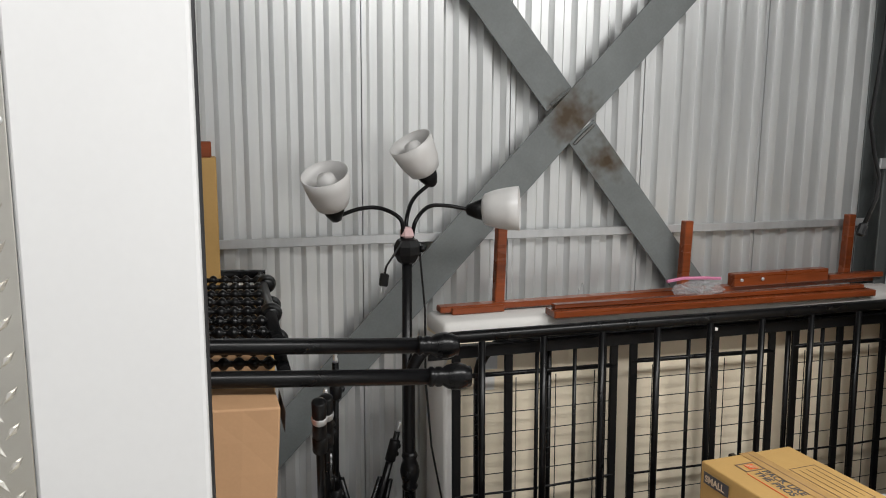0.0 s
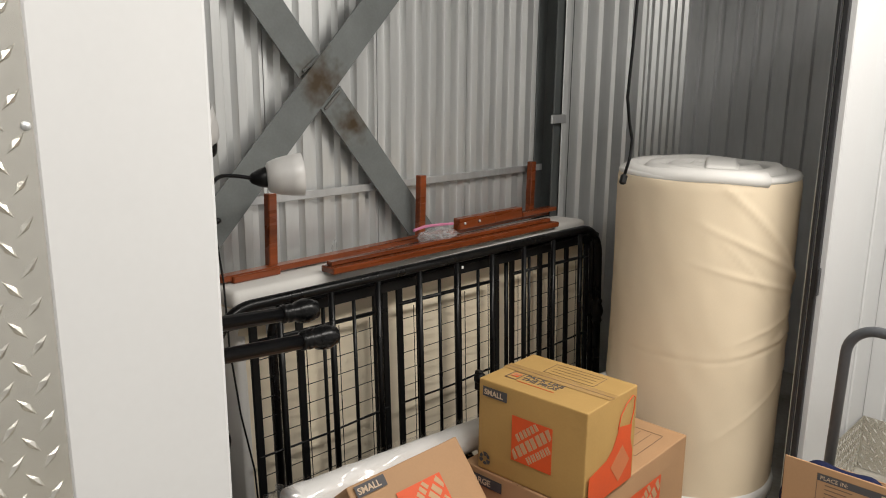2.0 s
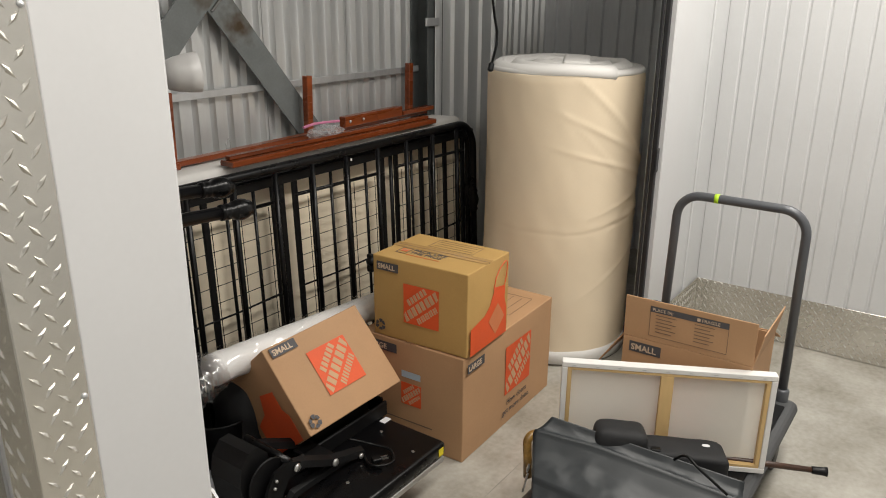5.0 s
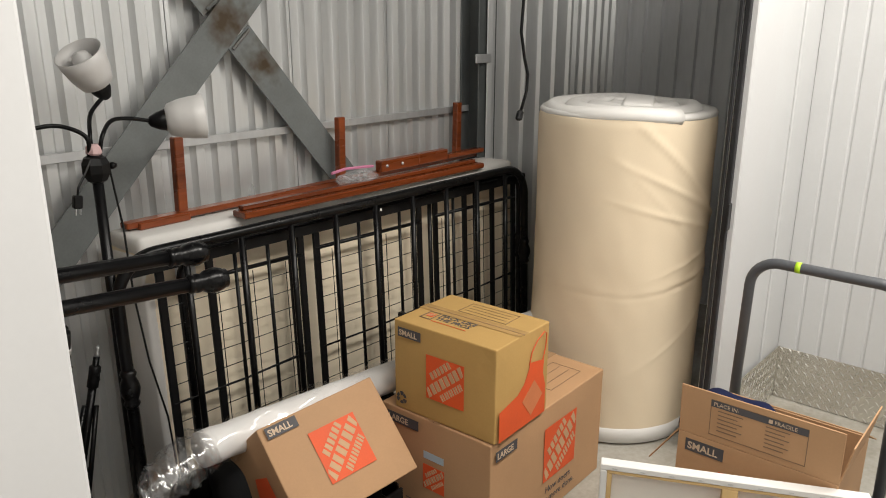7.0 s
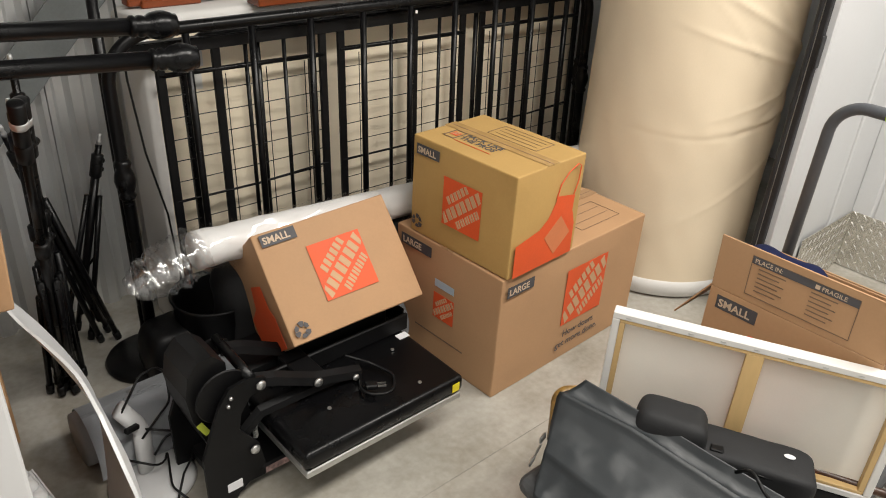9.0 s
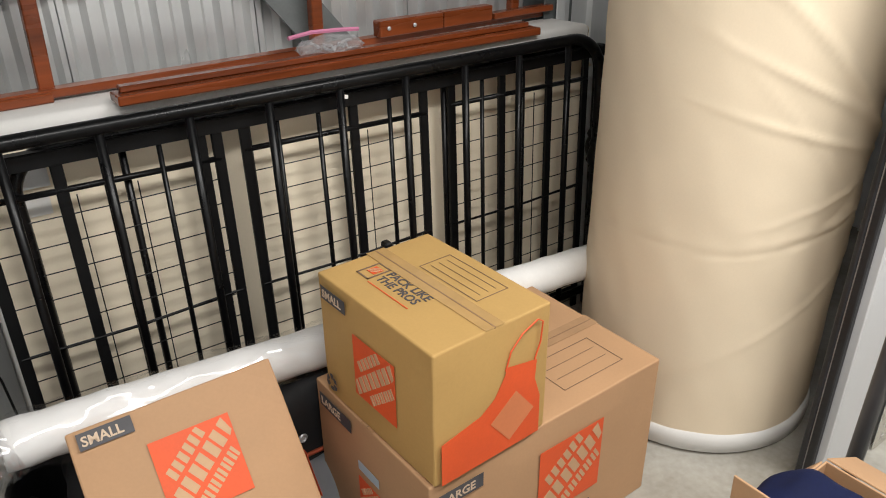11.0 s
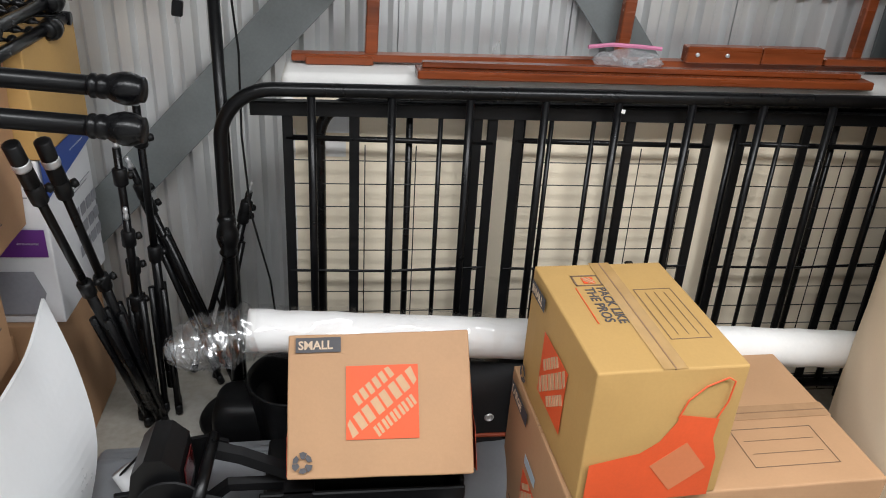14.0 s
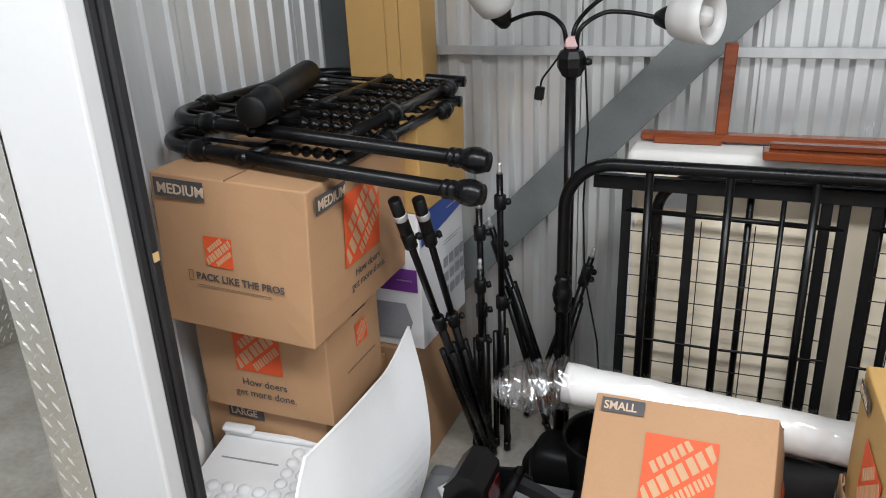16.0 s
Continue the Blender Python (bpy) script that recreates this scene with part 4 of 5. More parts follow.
lines(appliance, f, 0.24, 0.39, 0.10, 0.022, 1, WHITE_CARD)
for i in range(4):
    for j in range(3):
        sticker("picture", appliance, f, 0.17 + 0.045 * i, 0.22 - 0.05 * j, 0.034, 0.032, GREY_INK, "small grey printed picture")
lines(appliance, f, 0.23, 0.285, 0.14, 0.02, 2, GREY_INK)
f = raised("front", W, D, H, 0.0065)
poly("purple_band", appliance, f, [(0.14, 0.19), (0.352, 0.19), (0.352, 0.262), (0.14, 0.262)], PURPLE_INK, label="purple printed band")
lines(appliance, f, 0.31, 0.225, 0.05, 0.022, 1, WHITE_CARD)
poly("printer_picture", appliance, f, [(0.16, 0.03), (0.31, 0.03), (0.33, 0.09), (0.31, 0.15), (0.18, 0.15), (0.15, 0.10)], GREY_INK, label="grey picture of a printer")
lines(appliance, f, 0.25, 0.36, 0.16, 0.05, 3, GREY_INK)
W, D, H = 0.37, 0.34, 0.262
carton("cardboard_box", W, D, H, pose(0.070, 2.075, 0.869, 0, 0, -1), "plain yellowish box on the white appliance box", CARD_YELLOW, seam="x", seed=10)
tall = thing("tall_carton", pose(0.0, 2.30, 0), "tall narrow yellowish carton standing against the wall", "cardboard box")
part("body", block(-0.125, 0.008, -0.055, 0.06, 0, 1.52, 0.003), CARD_YELLOW, tall)
part("body_half", block(0.010, 0.055, -0.060, 0.06, 0, 1.53, 0.003), CARD_YELLOW, tall)
part("body_half", block(0.057, 0.13, -0.062, 0.06, 0, 1.525, 0.003), CARD_YELLOW, tall)
part("wood_end", block(-0.05, 0.118, -0.045, 0.045, 1.525, 1.57, 0.003), CHERRY, tall, "cherry wood ends showing at the top")

# the box, tray and board before the stack
W, D, H = 0.24, 0.24, 0.265
front_box = carton("cardboard_box", W, D, H, pose(0.055, 1.30, 0, 0, 0, 6), "low brown box with papers on it", seam="x", seed=11)
mark(front_box, raised("front", W, D, H, 0.0065), 0.07, 0.15, 0.10)
mark(front_box, raised("right", W, D, H, 0.0065), 0.12, 0.14, 0.10)
binder = thing("white_binder", pose(0.045, 1.315, 0.268, 0, 0, 6), "white ring binder lying on the low box", "binder")
for z in (0.0, 0.028):
    part("cover", block(-0.13, 0.13, -0.12, 0.10, z, z + 0.003, 0.001), WHITE_CARD, binder)
part("spine", block(0.131, 0.134, -0.12, 0.10, 0.0, 0.031), WHITE_CARD, binder)
part("paper_block", block(-0.12, 0.12, -0.115, 0.095, 0.004, 0.026), WHITE_CLOTH, binder, "stack of paper")
part("clip", turned([(0.012, 0), (0.016, 0.002), (0.012, 0.004)], 14, pose(0.10, -0.121, 0.016, 90, 0, 0)), GALV, binder, "steel ring clip")
foam = thing("foam_tray", pose(0.0, 1.36, 0.305, 3, 4, 10), "white moulded packing tray with rounded bumps", "packing tray")
FOAM = material("white_foam", (0.80, 0.81, 0.82), 0.7, vary=0.03, scale=10, fine=200, bump=0.1)
part("sheet", block(-0.165, 0.165, -0.13, 0.15, 0, 0.014, 0.004), FOAM, foam)
for s, box_ in enumerate(((-0.165, 0.165, 0.13, 0.15), (-0.165, 0.165, -0.13, -0.115))):
    part("rim", block(box_[0], box_[1], box_[2], box_[3], 0.014, 0.032, 0.005), FOAM, foam)
for i in range(8):
    for j in range(6):
        x, y = -0.145 + i * 0.0415, -0.095 + j * 0.04
        if 2 <= j and i < 5:
            continue
        part("bump", turned([(0.0185, 0.013), (0.016, 0.019), (0.009, 0.0235), (0.0, 0.0245)], 10, pose(x, y, 0)), FOAM, foam, smooth=True)
# the slot isn't cut: a grey strip paints the shade in it
part("slot", block(-0.13, 0.03, 0.045, 0.05, 0.0145, 0.0155), GREY_INK, foam, "narrow slot, its shade painted as a grey strip")
part("corner_lug", block(-0.165, -0.075, 0.118, 0.150, 0.033, 0.050, 0.008, seg=2), FOAM, foam, "chunky moulded corner", True)
board = thing("pine_board", pose(-0.215, 1.16, 0, -8, -3, 5), "narrow pine board leaning in the corner", "board")
part("board", block(-0.015, 0.015, -0.05, 0.05, 0, 0.83, 0.003), PINE, board)
sack = thing("white_sack", pose(-0.235, 1.30, 0.0), "crumpled white plastic sack beside the stack", "bag")
bm = bmesh.new()
bmesh.ops.create_icosphere(bm, subdivisions=4, radius=1)
for v in bm.verts:
    c = v.co
    v.co = Vector((c.x * 0.05, c.y * 0.11, 0.30 + c.z * 0.30)) + 0.02 * noise.noise_vector(c * 3)
    v.co.z = max(0.002, v.co.z)
part("film", bm, WHITE_CLOTH, sack, smooth=True)

# ---- white curved panel ----
panel = thing("acrylic_sheet", Matrix(), "large thin white curved acrylic sheet standing on the floor", "sheet")
FAR_EDGE = [Vector(p) for p in ((0.300, 1.460, 0.004), (0.340, 1.540, 0.130), (0.360, 1.630, 0.280), (0.310, 1.730, 0.420), (0.224, 1.835, 0.548))]
NEAR_EDGE = [Vector(p) for p in ((0.290, 1.215, 0.004), (0.298, 1.150, 0.180), (0.288, 1.115, 0.360), (0.274, 1.130, 0.475), (0.268, 1.195, 0.560))]
TOP_EDGE = [Vector(p) for p in ((0.224, 1.835, 0.548), (0.246, 1.660, 0.522), (0.262, 1.510, 0.536), (0.274, 1.340, 0.556), (0.268, 1.195, 0.560))]


def flowing(points, t):
    """A smooth curve through five points, t from 0 to 1."""
    k = min(int(t * 4), 3)
    a, b, c, d = (points[max(0, min(4, k + i))] for i in (-1, 0, 1, 2))
    t = t * 4 - k
    return 0.5 * ((2 * b) + (c - a) * t + (2 * a - 5 * b + 4 * c - d) * t * t + (3 * b - a - 3 * c + d) * t ** 3)


bm = bmesh.new()
rows, cols = 24, 28
for side in (0, 1):
    grid = []
    for j in range(rows + 1):
        line = []
        for i in range(cols + 1):
            u, v = i / cols, j / rows
            p = flowing(FAR_EDGE, v).lerp(flowing(NEAR_EDGE, v), u)
            p += v * (flowing(TOP_EDGE, u) - FAR_EDGE[4].lerp(NEAR_EDGE[4], u))
            line.append(bm.verts.new((p.x - 0.007 * side, p.y, p.z)))
        grid.append(line)
    for j in range(rows):
        for i in range(cols):
            q = (grid[j][i], grid[j][i + 1], grid[j + 1][i + 1], grid[j + 1][i])
            bm.faces.new(q if side == 0 else q[::-1])
    edge = grid[0] + [g[-1] for g in grid[1:]] + grid[-1][-2::-1] + [g[0] for g in grid[-2:0:-1]]
    if side == 0:
        first = edge
for i in range(len(edge)):
    k = (i + 1) % len(edge)
    bm.faces.new((first[i], edge[i], edge[k], first[k]))
bmesh.ops.recalc_face_normals(bm, faces=bm.faces)
part("sheet", bm, material("white_acrylic", (0.80, 0.81, 0.82), 0.3, vary=0.02), panel)

stand = thing("white_stand", pose(0.435, 1.545, 0), "round white appliance stand with black leads", "stand")
part("foot", turned([(0.0, 0.0), (0.105, 0.0), (0.11, 0.006), (0.10, 0.016), (0.04, 0.024), (0.0, 0.025)], 36), WHITE_POST, stand, smooth=True)
part("stem", bar(rounded([(0.0, 0.03, 0.02), (0.01, 0.06, 0.13), (-0.03, 0.08, 0.20)], 0.05, 5), [0.032] * 2 + [0.028] * 6, 14, 0.6), WHITE_POST, stand, smooth=True)
for i, pts in enumerate((
    [(-0.03, 0.06, 0.20), (0.04, 0.10, 0.26), (0.12, 0.14, 0.24), (0.10, 0.08, 0.16), (0.0, 0.03, 0.12)],
    [(0.02, 0.02, 0.06), (0.08, 0.05, 0.10), (0.13, 0.0, 0.05), (0.06, -0.06, 0.035), (0.0, -0.14, 0.01)],
    [(-0.05, 0.0, 0.10), (0.03, -0.03, 0.05), (0.06, 0.04, 0.07), (0.02, -0.08, 0.03), (0.05, -0.16, 0.008)],
    [(0.0, 0.05, 0.14), (0.10, 0.03, 0.09), (0.16, 0.10, 0.12), (0.22, 0.05, 0.02), (0.30, 0.10, 0.008)],
)):
    part("lead", bar(rounded(pts, 0.04, 4), 0.0032, 6), BLACK_PLASTIC, stand, "thin black lead", True)
part("connector", block(-0.02, 0.02, -0.008, 0.008, -0.007, 0.007, 0.003, pose(-0.02, 0.03, 0.165, 0, 10, 20)), BLACK_PLASTIC, stand, "black connector")

# ---- metal bed ends lying on the stack ----
BEAD = [(0.006, 0.0)]
for k in range(5):
    z = 0.02 + k * 0.030
    BEAD += [(0.006, z - 0.011), (0.0125, z - 0.006), (0.0145, z), (0.0125, z + 0.006), (0.006, z + 0.011)]
BEAD += [(0.009, 0.165), (0.0105, 0.20), (0.008, 0.27), (0.0065, 0.30)]
BALL = [(0.0165, 0.0), (0.0205, 0.004), (0.0205, 0.010), (0.017, 0.013), (0.0205, 0.018), (0.0205, 0.026), (0.018, 0.030), (0.024, 0.040), (0.0275, 0.055), (0.0275, 0.066), (0.024, 0.078), (0.021, 0.082), (0.021, 0.088), (0.0, 0.089)]
RING = [(0.0165, 0.0), (0.022, 0.006), (0.019, 0.012), (0.025, 0.022), (0.027, 0.032), (0.025, 0.042), (0.019, 0.052), (0.022, 0.058), (0.0165, 0.064)]


def bed_end(m, label):
    ob = thing("metal_bed_end", m, label, "bed frame", "bed ends")
    path = rounded([(0.53, 0.0, 0), (-0.27, 0.05, 0), (-0.27, 0.78, 0), (0.24, 0.78, 0)], 0.11, 8)
    part("side_tube", bar(path, 0.0165, 14), BLACK_METAL, ob, smooth=True)
    part("ball_end", turned(BALL, 20, along((0.525, 0.0, 0), (1.0, -0.03, 0))), BLACK_METAL, ob, "turned black ball end", True)
    for p, q in (((-0.09, 0.040, 0), (-0.5, 0.06, 0)), ((-0.27, 0.18, 0), (-0.27, 0.5, 0)), ((-0.27, 0.55, 0), (-0.27, 0.8, 0))):
        part("collar", turned(RING, 18, along(p, q)), BLACK_METAL, ob, "turned black collar", True)
    for x in (0.245, 0.02):
        part("cross_tube", bar([(x, 0.01, 0), (x - 0.02, 0.79, 0)], 0.0135, 12), BLACK_METAL, ob, smooth=True)
    for y in (0.27, 0.62):
        part("collar", turned(RING, 18, along((0.240, y, 0), (0.235, y + 0.2, 0))), BLACK_METAL, ob, "turned black collar", True)
    for i in range(7):
        y = 0.12 + i * 0.095
        part("spindle", turned(BEAD, 10, along((0.235, y, 0.002), (-0.4, y, 0.002))), BLACK_METAL, ob, "slim beaded spindle", True)
        part("rod", bar([(-0.06, y, 0.002), (-0.262, y, 0.002)], 0.006, 8), BLACK_METAL, ob, smooth=True)
    return ob


bed_end(pose(-0.002, 1.432, 1.138, 0, 2.4, -2.0), "black metal bed end with beaded spindles lying on cardboard boxes")
bed_end(pose(-0.010, 1.492, 1.187, 0, 2.4, -2.0), "black metal bed end stacked on another one")
tube_bag = thing("black_tube", pose(0.055, 1.455, 1.243), "thick black padded tube lying on the bed ends", "tube")
part("body", turned([(0.0, 0.0), (0.032, 0.0), (0.037, 0.006), (0.037, 0.50), (0.032, 0.51), (0.0, 0.51)], 24, along((0, 0, 0), (-0.15, 0.50, 0.005))), BLACK_FLAT, tube_bag, smooth=True)
part("strap", turned([(0.0375, 0.09), (0.039, 0.095), (0.039, 0.125), (0.0375, 0.13)], 24, along((0, 0, 0), (-0.15, 0.50, 0.005))), BLACK_PLASTIC, tube_bag, "black strap", True)

# ---- light stands ----


def light_stand(foot, top, splay, label, joint=0.50, cap=False):
    foot, top = Vector(foot), Vector(top)
    ob = thing("light_stand", Matrix.Translation(foot), label, "light stand", "light stands")
    d = top - foot
    way = d.normalized()
    side = way.orthogonal().normalized()
    part("column", bar([way * 0.10, d * (joint + 0.10)], 0.0125, 10), BLACK_METAL, ob, smooth=True)
    part("riser", bar([d * (joint + 0.08), d * 0.97], 0.0098, 10), BLACK_METAL, ob, smooth=True)
    if cap:
        part("cap", turned([(0.012, -0.11), (0.0165, -0.105), (0.0165, -0.002), (0.012, 0.0)], 12, along(d, d * 1.2)), BLACK_PLASTIC, ob, "black rubber cap", True)
        part("band", turned([(0.017, -0.062), (0.018, -0.058), (0.018, -0.048), (0.017, -0.044)], 12, along(d, d * 1.2)), GALV, ob, "bright steel band", True)
    else:
        part("spigot", turned([(0.007, 0), (0.007, 0.012), (0.0045, 0.016), (0.0065, 0.024), (0.005, 0.034)], 10, along(d * 0.97, d * 1.2)), GALV, ob, "bright steel spigot", True)
    for k in (joint + 0.08, 0.86):
        part("collar", turned([(0.012, 0), (0.0175, 0.004), (0.0175, 0.044), (0.012, 0.048)], 12, along(d * k, d * (k + 0.2))), BLACK_PLASTIC, ob, "black clamp collar", True)
        part("knob", turned([(0.005, 0.010), (0.005, 0.020), (0.010, 0.022), (0.010, 0.032), (0.005, 0.034)], 10, Matrix.Translation(d * k + way * 0.02) @ side.to_track_quat("Z", "Y").to_matrix().to_4x4()), BLACK_PLASTIC, ob, "black wing knob", True)
    for i in range(3):
        turn = Matrix.Rotation(2 * math.pi * i / 3 + 0.5, 3, way)
        out = turn @ side
        knee, toe = d * joint + out * 0.020, way * 0.01 + out * splay
        toe.z = max(toe.z, 0.012 - foot.z)
        part("leg", bar([knee, toe], 0.0105, 8, 0.75), BLACK_METAL, ob, smooth=True)
        part("brace", bar([d * joint * 0.5, knee.lerp(toe, 0.40)], 0.004, 6), BLACK_FLAT, ob)
        part("rubber_foot", bar([toe - (toe - knee).normalized() * 0.03, toe], 0.0115, 8), BLACK_PLASTIC, ob, "rubber foot", True)
    return ob


light_stand((0.383, 2.018, 0.0), (0.392, 1.985, 0.90), 0.022, "black folding light stand, folded, standing on the concrete")
light_stand((0.362, 2.050, 0.0), (0.398, 1.965, 0.715), 0.024, "short black light stand, folded, standing in the bundle")
light_stand((0.424, 2.082, 0.0), (0.431, 2.058, 0.985), 0.024, "tall black light stand, folded, behind the boxes", joint=0.45)
light_stand((0.385, 2.035, 0.0), (0.324, 1.590, 1.020), 0.018, "slim black light stand leaning on the boxes", cap=True)
light_stand((0.395, 2.045, 0.0), (0.350, 1.668, 1.000), 0.018, "slim black light stand leaning beside another", cap=True)
light_stand((0.575, 2.215, 0.0), (0.384, 2.095, 0.800), 0.030, "black light stand leaning towards the bundle, legs folded", joint=0.72)
light_stand((0.490, 2.270, 0.0), (0.665, 2.270, 0.660), 0.045, "short black tripod leaning on the ribbed wall", joint=0.74)

# ---- rolls and bags behind the boxes ----
FOAM_WRAP = material("white_foam_wrap", (0.82, 0.81, 0.79), 0.5, vary=0.04, scale=12, fine=120, bump=0.15)
wrap = thing("foam_roll", pose(0.70, 1.755, 0.500), "long white foam roll in clear plastic film", "roll")
axis = Vector((1.66, 0.02, -0.115))
bm = bmesh.new()
pts = [axis * (i / 40) for i in range(41)]
tube(bm, pts, [0.052 + 0.004 * noise.noise(Vector((i * 0.7, 0, 0))) for i in range(41)], 20)
part("foam", bm, FOAM_WRAP, wrap, smooth=True)


def film_sleeve(a, b, radii, seed, crush=1.0):
    bm = bmesh.new()
    a, b = Vector(a), Vector(b)
    n, seg = 44, 36
    rings = []
    m = along(a, b)
    for i in range(n + 1):
        t = i / n
        k = t * (len(radii) - 1)
        j = min(int(k), len(radii) - 2)
        r = radii[j] + (radii[j + 1] - radii[j]) * (k - j)
        ring = []
        for s in range(seg):
            w = 2 * math.pi * s / seg
            p = Vector((math.cos(w), math.sin(w), t * 6))
            rr = r * (1 + crush * (0.24 * noise.noise(p * 1.6 + Vector((seed, 0, 0))) + 0.34 * abs(noise.noise(p * 2.7 + Vector((0, seed, 0)))) - 0.16 * abs(noise.noise(p * 6.5 + Vector((0, 0, seed))))))
            ring.append(bm.verts.new(m @ Vector((rr * math.cos(w), rr * math.sin(w), t * (b - a).length))))
        rings.append(ring)
    for p, q in zip(rings, rings[1:]):
        for s in range(seg):
            bm.faces.new((p[s], p[(s + 1) % seg], q[(s + 1) % seg], q[s]))
    return bm


FILM_CRUMPLED = shiny_film("crumpled_film", 0.20, 0.20, 11)
part("film", film_sleeve((0.02, 0, 0), (-0.185, -0.02, -0.045), [0.060, 0.062, 0.066, 0.064, 0.055, 0.030], 3, 0.8), FILM_CRUMPLED, wrap, "crumpled clear plastic end", True)
part("film", film_sleeve((0.02, 0, 0), axis * 0.55, [0.060, 0.061, 0.060], 7, 0.6), shiny_film("thin_film", 0.07, 0.12, 12), wrap, "clear plastic sleeve", True)

FABRIC = material("black_nylon", (0.010, 0.0105, 0.012), 0.75, vary=0.2, scale=7, fine=260, bump=0.2)
GARMENT = material("black_coated_fabric", (0.022, 0.026, 0.029), 0.46, vary=0.10, scale=6, fine=260, bump=0.12, spread=0.04)


def soft(sx, sy, sz, power, seed, rough=0.02, cuts=5, folds=None):
    """A soft rounded bag of that size, its base at z = 0."""
    bm = bmesh.new()
    bmesh.ops.create_cube(bm, size=2.0)
    bmesh.ops.subdivide_edges(bm, edges=bm.edges[:], cuts=2 ** cuts // 2, use_grid_fill=True)
    for v in bm.verts:
        c = v.co.copy()
        k = (abs(c.x) ** power + abs(c.y) ** power + abs(c.z) ** power) ** (-1 / power)
        c *= k
        p = Vector((c.x * sx / 2, c.y * sy / 2, (c.z + 1) * sz / 2))
        p += rough * noise.noise_vector(p * 6 + Vector((seed, seed, 0))) + rough * 0.4 * noise.noise_vector(p * 17 + Vector((seed, 0, 0)))
        if folds:
            p.z += folds(p)
        p.z = max(0.0, p.z)
        v.co = p
    return bm


duffel = thing("duffel_bag", pose(1.15, 1.83, 0), "black duffel bag with orange piping behind the boxes", "bag")
part("body", soft(0.72, 0.24, 0.40, 5, 2), FABRIC, duffel, smooth=True)
part("piping", bar([(-0.30, -0.118, 0.20), (0.0, -0.124, 0.195), (0.20, -0.122, 0.19), (0.32, -0.115, 0.20)], 0.006, 6), material("orange_piping", (0.35, 0.06, 0.02), 0.5, vary=0.1), duffel, "orange piping", True)
part("zip_pull", turned([(0.010, -0.003), (0.013, 0), (0.010, 0.003), (0.006, 0.0)], 12, pose(0.15, -0.124, 0.25, 90, 0, 0)), GALV, duffel, "bright ring")
tote = thing("black_bin", pose(0.80, 1.88, 0), "round black bin in the dark behind the box", "bin")
part("wall", turned([(0.0, 0.0), (0.10, 0.0), (0.125, 0.26), (0.132, 0.27), (0.128, 0.275), (0.118, 0.26), (0.095, 0.012), (0.0, 0.012)], 32), BLACK_PLASTIC, tote, smooth=True)
speaker = thing("black_cushion", pose(0.66, 1.90, 0), "small black padded case beside the lamp base", "case")
part("body", soft(0.17, 0.16, 0.21, 4, 9, 0.008, 4), BLACK_FLAT, speaker, smooth=True)
GREY_VINYL = material("grey_vinyl", (0.38, 0.395, 0.42), 0.42, vary=0.05, scale=5, fine=100, bump=0.03)
mat_roll = thing("grey_mat_roll", pose(0.32, 1.715, 0.078), "rolled grey vinyl mat lying on the concrete", "mat")
part("roll", bar([(0, 0, 0), (1.05, 0.03, 0)], 0.074, 28), GREY_VINYL, mat_roll, smooth=True)
bm = bmesh.new()
ends = []
for i in range(13):
    a = radians(40 + i * 14)
    r = 0.078 + 0.0045 * i
    ends.append([bm.verts.new((x, r * math.cos(a) + 0.03 * x, r * math.sin(a) * 0.95)) for x in (0.01, 1.04)])
for p, q in zip(ends, ends[1:]):
    bm.faces.new((p[0], p[1], q[1], q[0]))
bmesh.ops.solidify(bm, geom=bm.faces[:], thickness=0.003)
part("loose_flap", bm, GREY_VINYL, mat_roll, "loose outer edge", True)

# ---- heat press ----
press = thing("heat_press", pose(0.60, 1.30, 0), "black clamshell heat press machine on the concrete", "heat press")
SILVER = material("bare_aluminium", (0.55, 0.55, 0.54), 0.35, 0.9, vary=0.08)
part("base", block(-0.06, 0.60, 0.058, 0.40, 0.028, 0.062, 0.006), BLACK_FLAT, press)
part("lower_platen", block(0.085, 0.585, -0.105, 0.175, 0.125, 0.148, 0.003), SILVER, press, "bare aluminium platen edge")
part("upper_platen", block(0.08, 0.59, -0.11, 0.18, 0.152, 0.205, 0.016, seg=3), BLACK_METAL, press, smooth=True)
part("tray", block(0.14, 0.60, 0.185, 0.42, 0.10, 0.20, 0.008), BLACK_FLAT, press)
part("tray_wall", block(0.14, 0.60, 0.155, 0.167, 0.207, 0.262, 0.003), BLACK_FLAT, press)
part("tray_wall", block(0.588, 0.60, 0.172, 0.42, 0.203, 0.27, 0.003), BLACK_FLAT, press)
part("support", block(0.24, 0.56, 0.20, 0.40, 0.203, 0.285, 0.01), BLACK_FLAT, press)
def bolt(x, y, z, r=0.0135):
    part("bolt", turned([(0.0, -0.005), (r * 0.7, -0.004), (r, 0.0), (r * 0.8, 0.005), (0.0, 0.006)], 16, pose(x, y, z, 90, 0, 0)), SILVER, press, "round steel bolt head", True)


profile = [(-0.100, 0.012), (-0.060, 0.010), (-0.012, 0.034), (0.055, 0.085), (0.042, 0.160), (-0.006, 0.228), (0.002, 0.274), (0.028, 0.312),
           (0.072, 0.320), (0.072, 0.350), (0.030, 0.367), (-0.022, 0.358), (-0.048, 0.323), (-0.071, 0.267), (-0.103, 0.180)]
for y in (0.045, 0.235):
    part("side_plate", outline(profile, 0.010), BLACK_FLAT, press, m=pose(0, y, 0))
bolt(0.056, 0.040, 0.337)
bolt(0.027, 0.040, 0.150)
bolt(0.218, 0.046, 0.262)
bolt(0.335, 0.046, 0.222, 0.010)
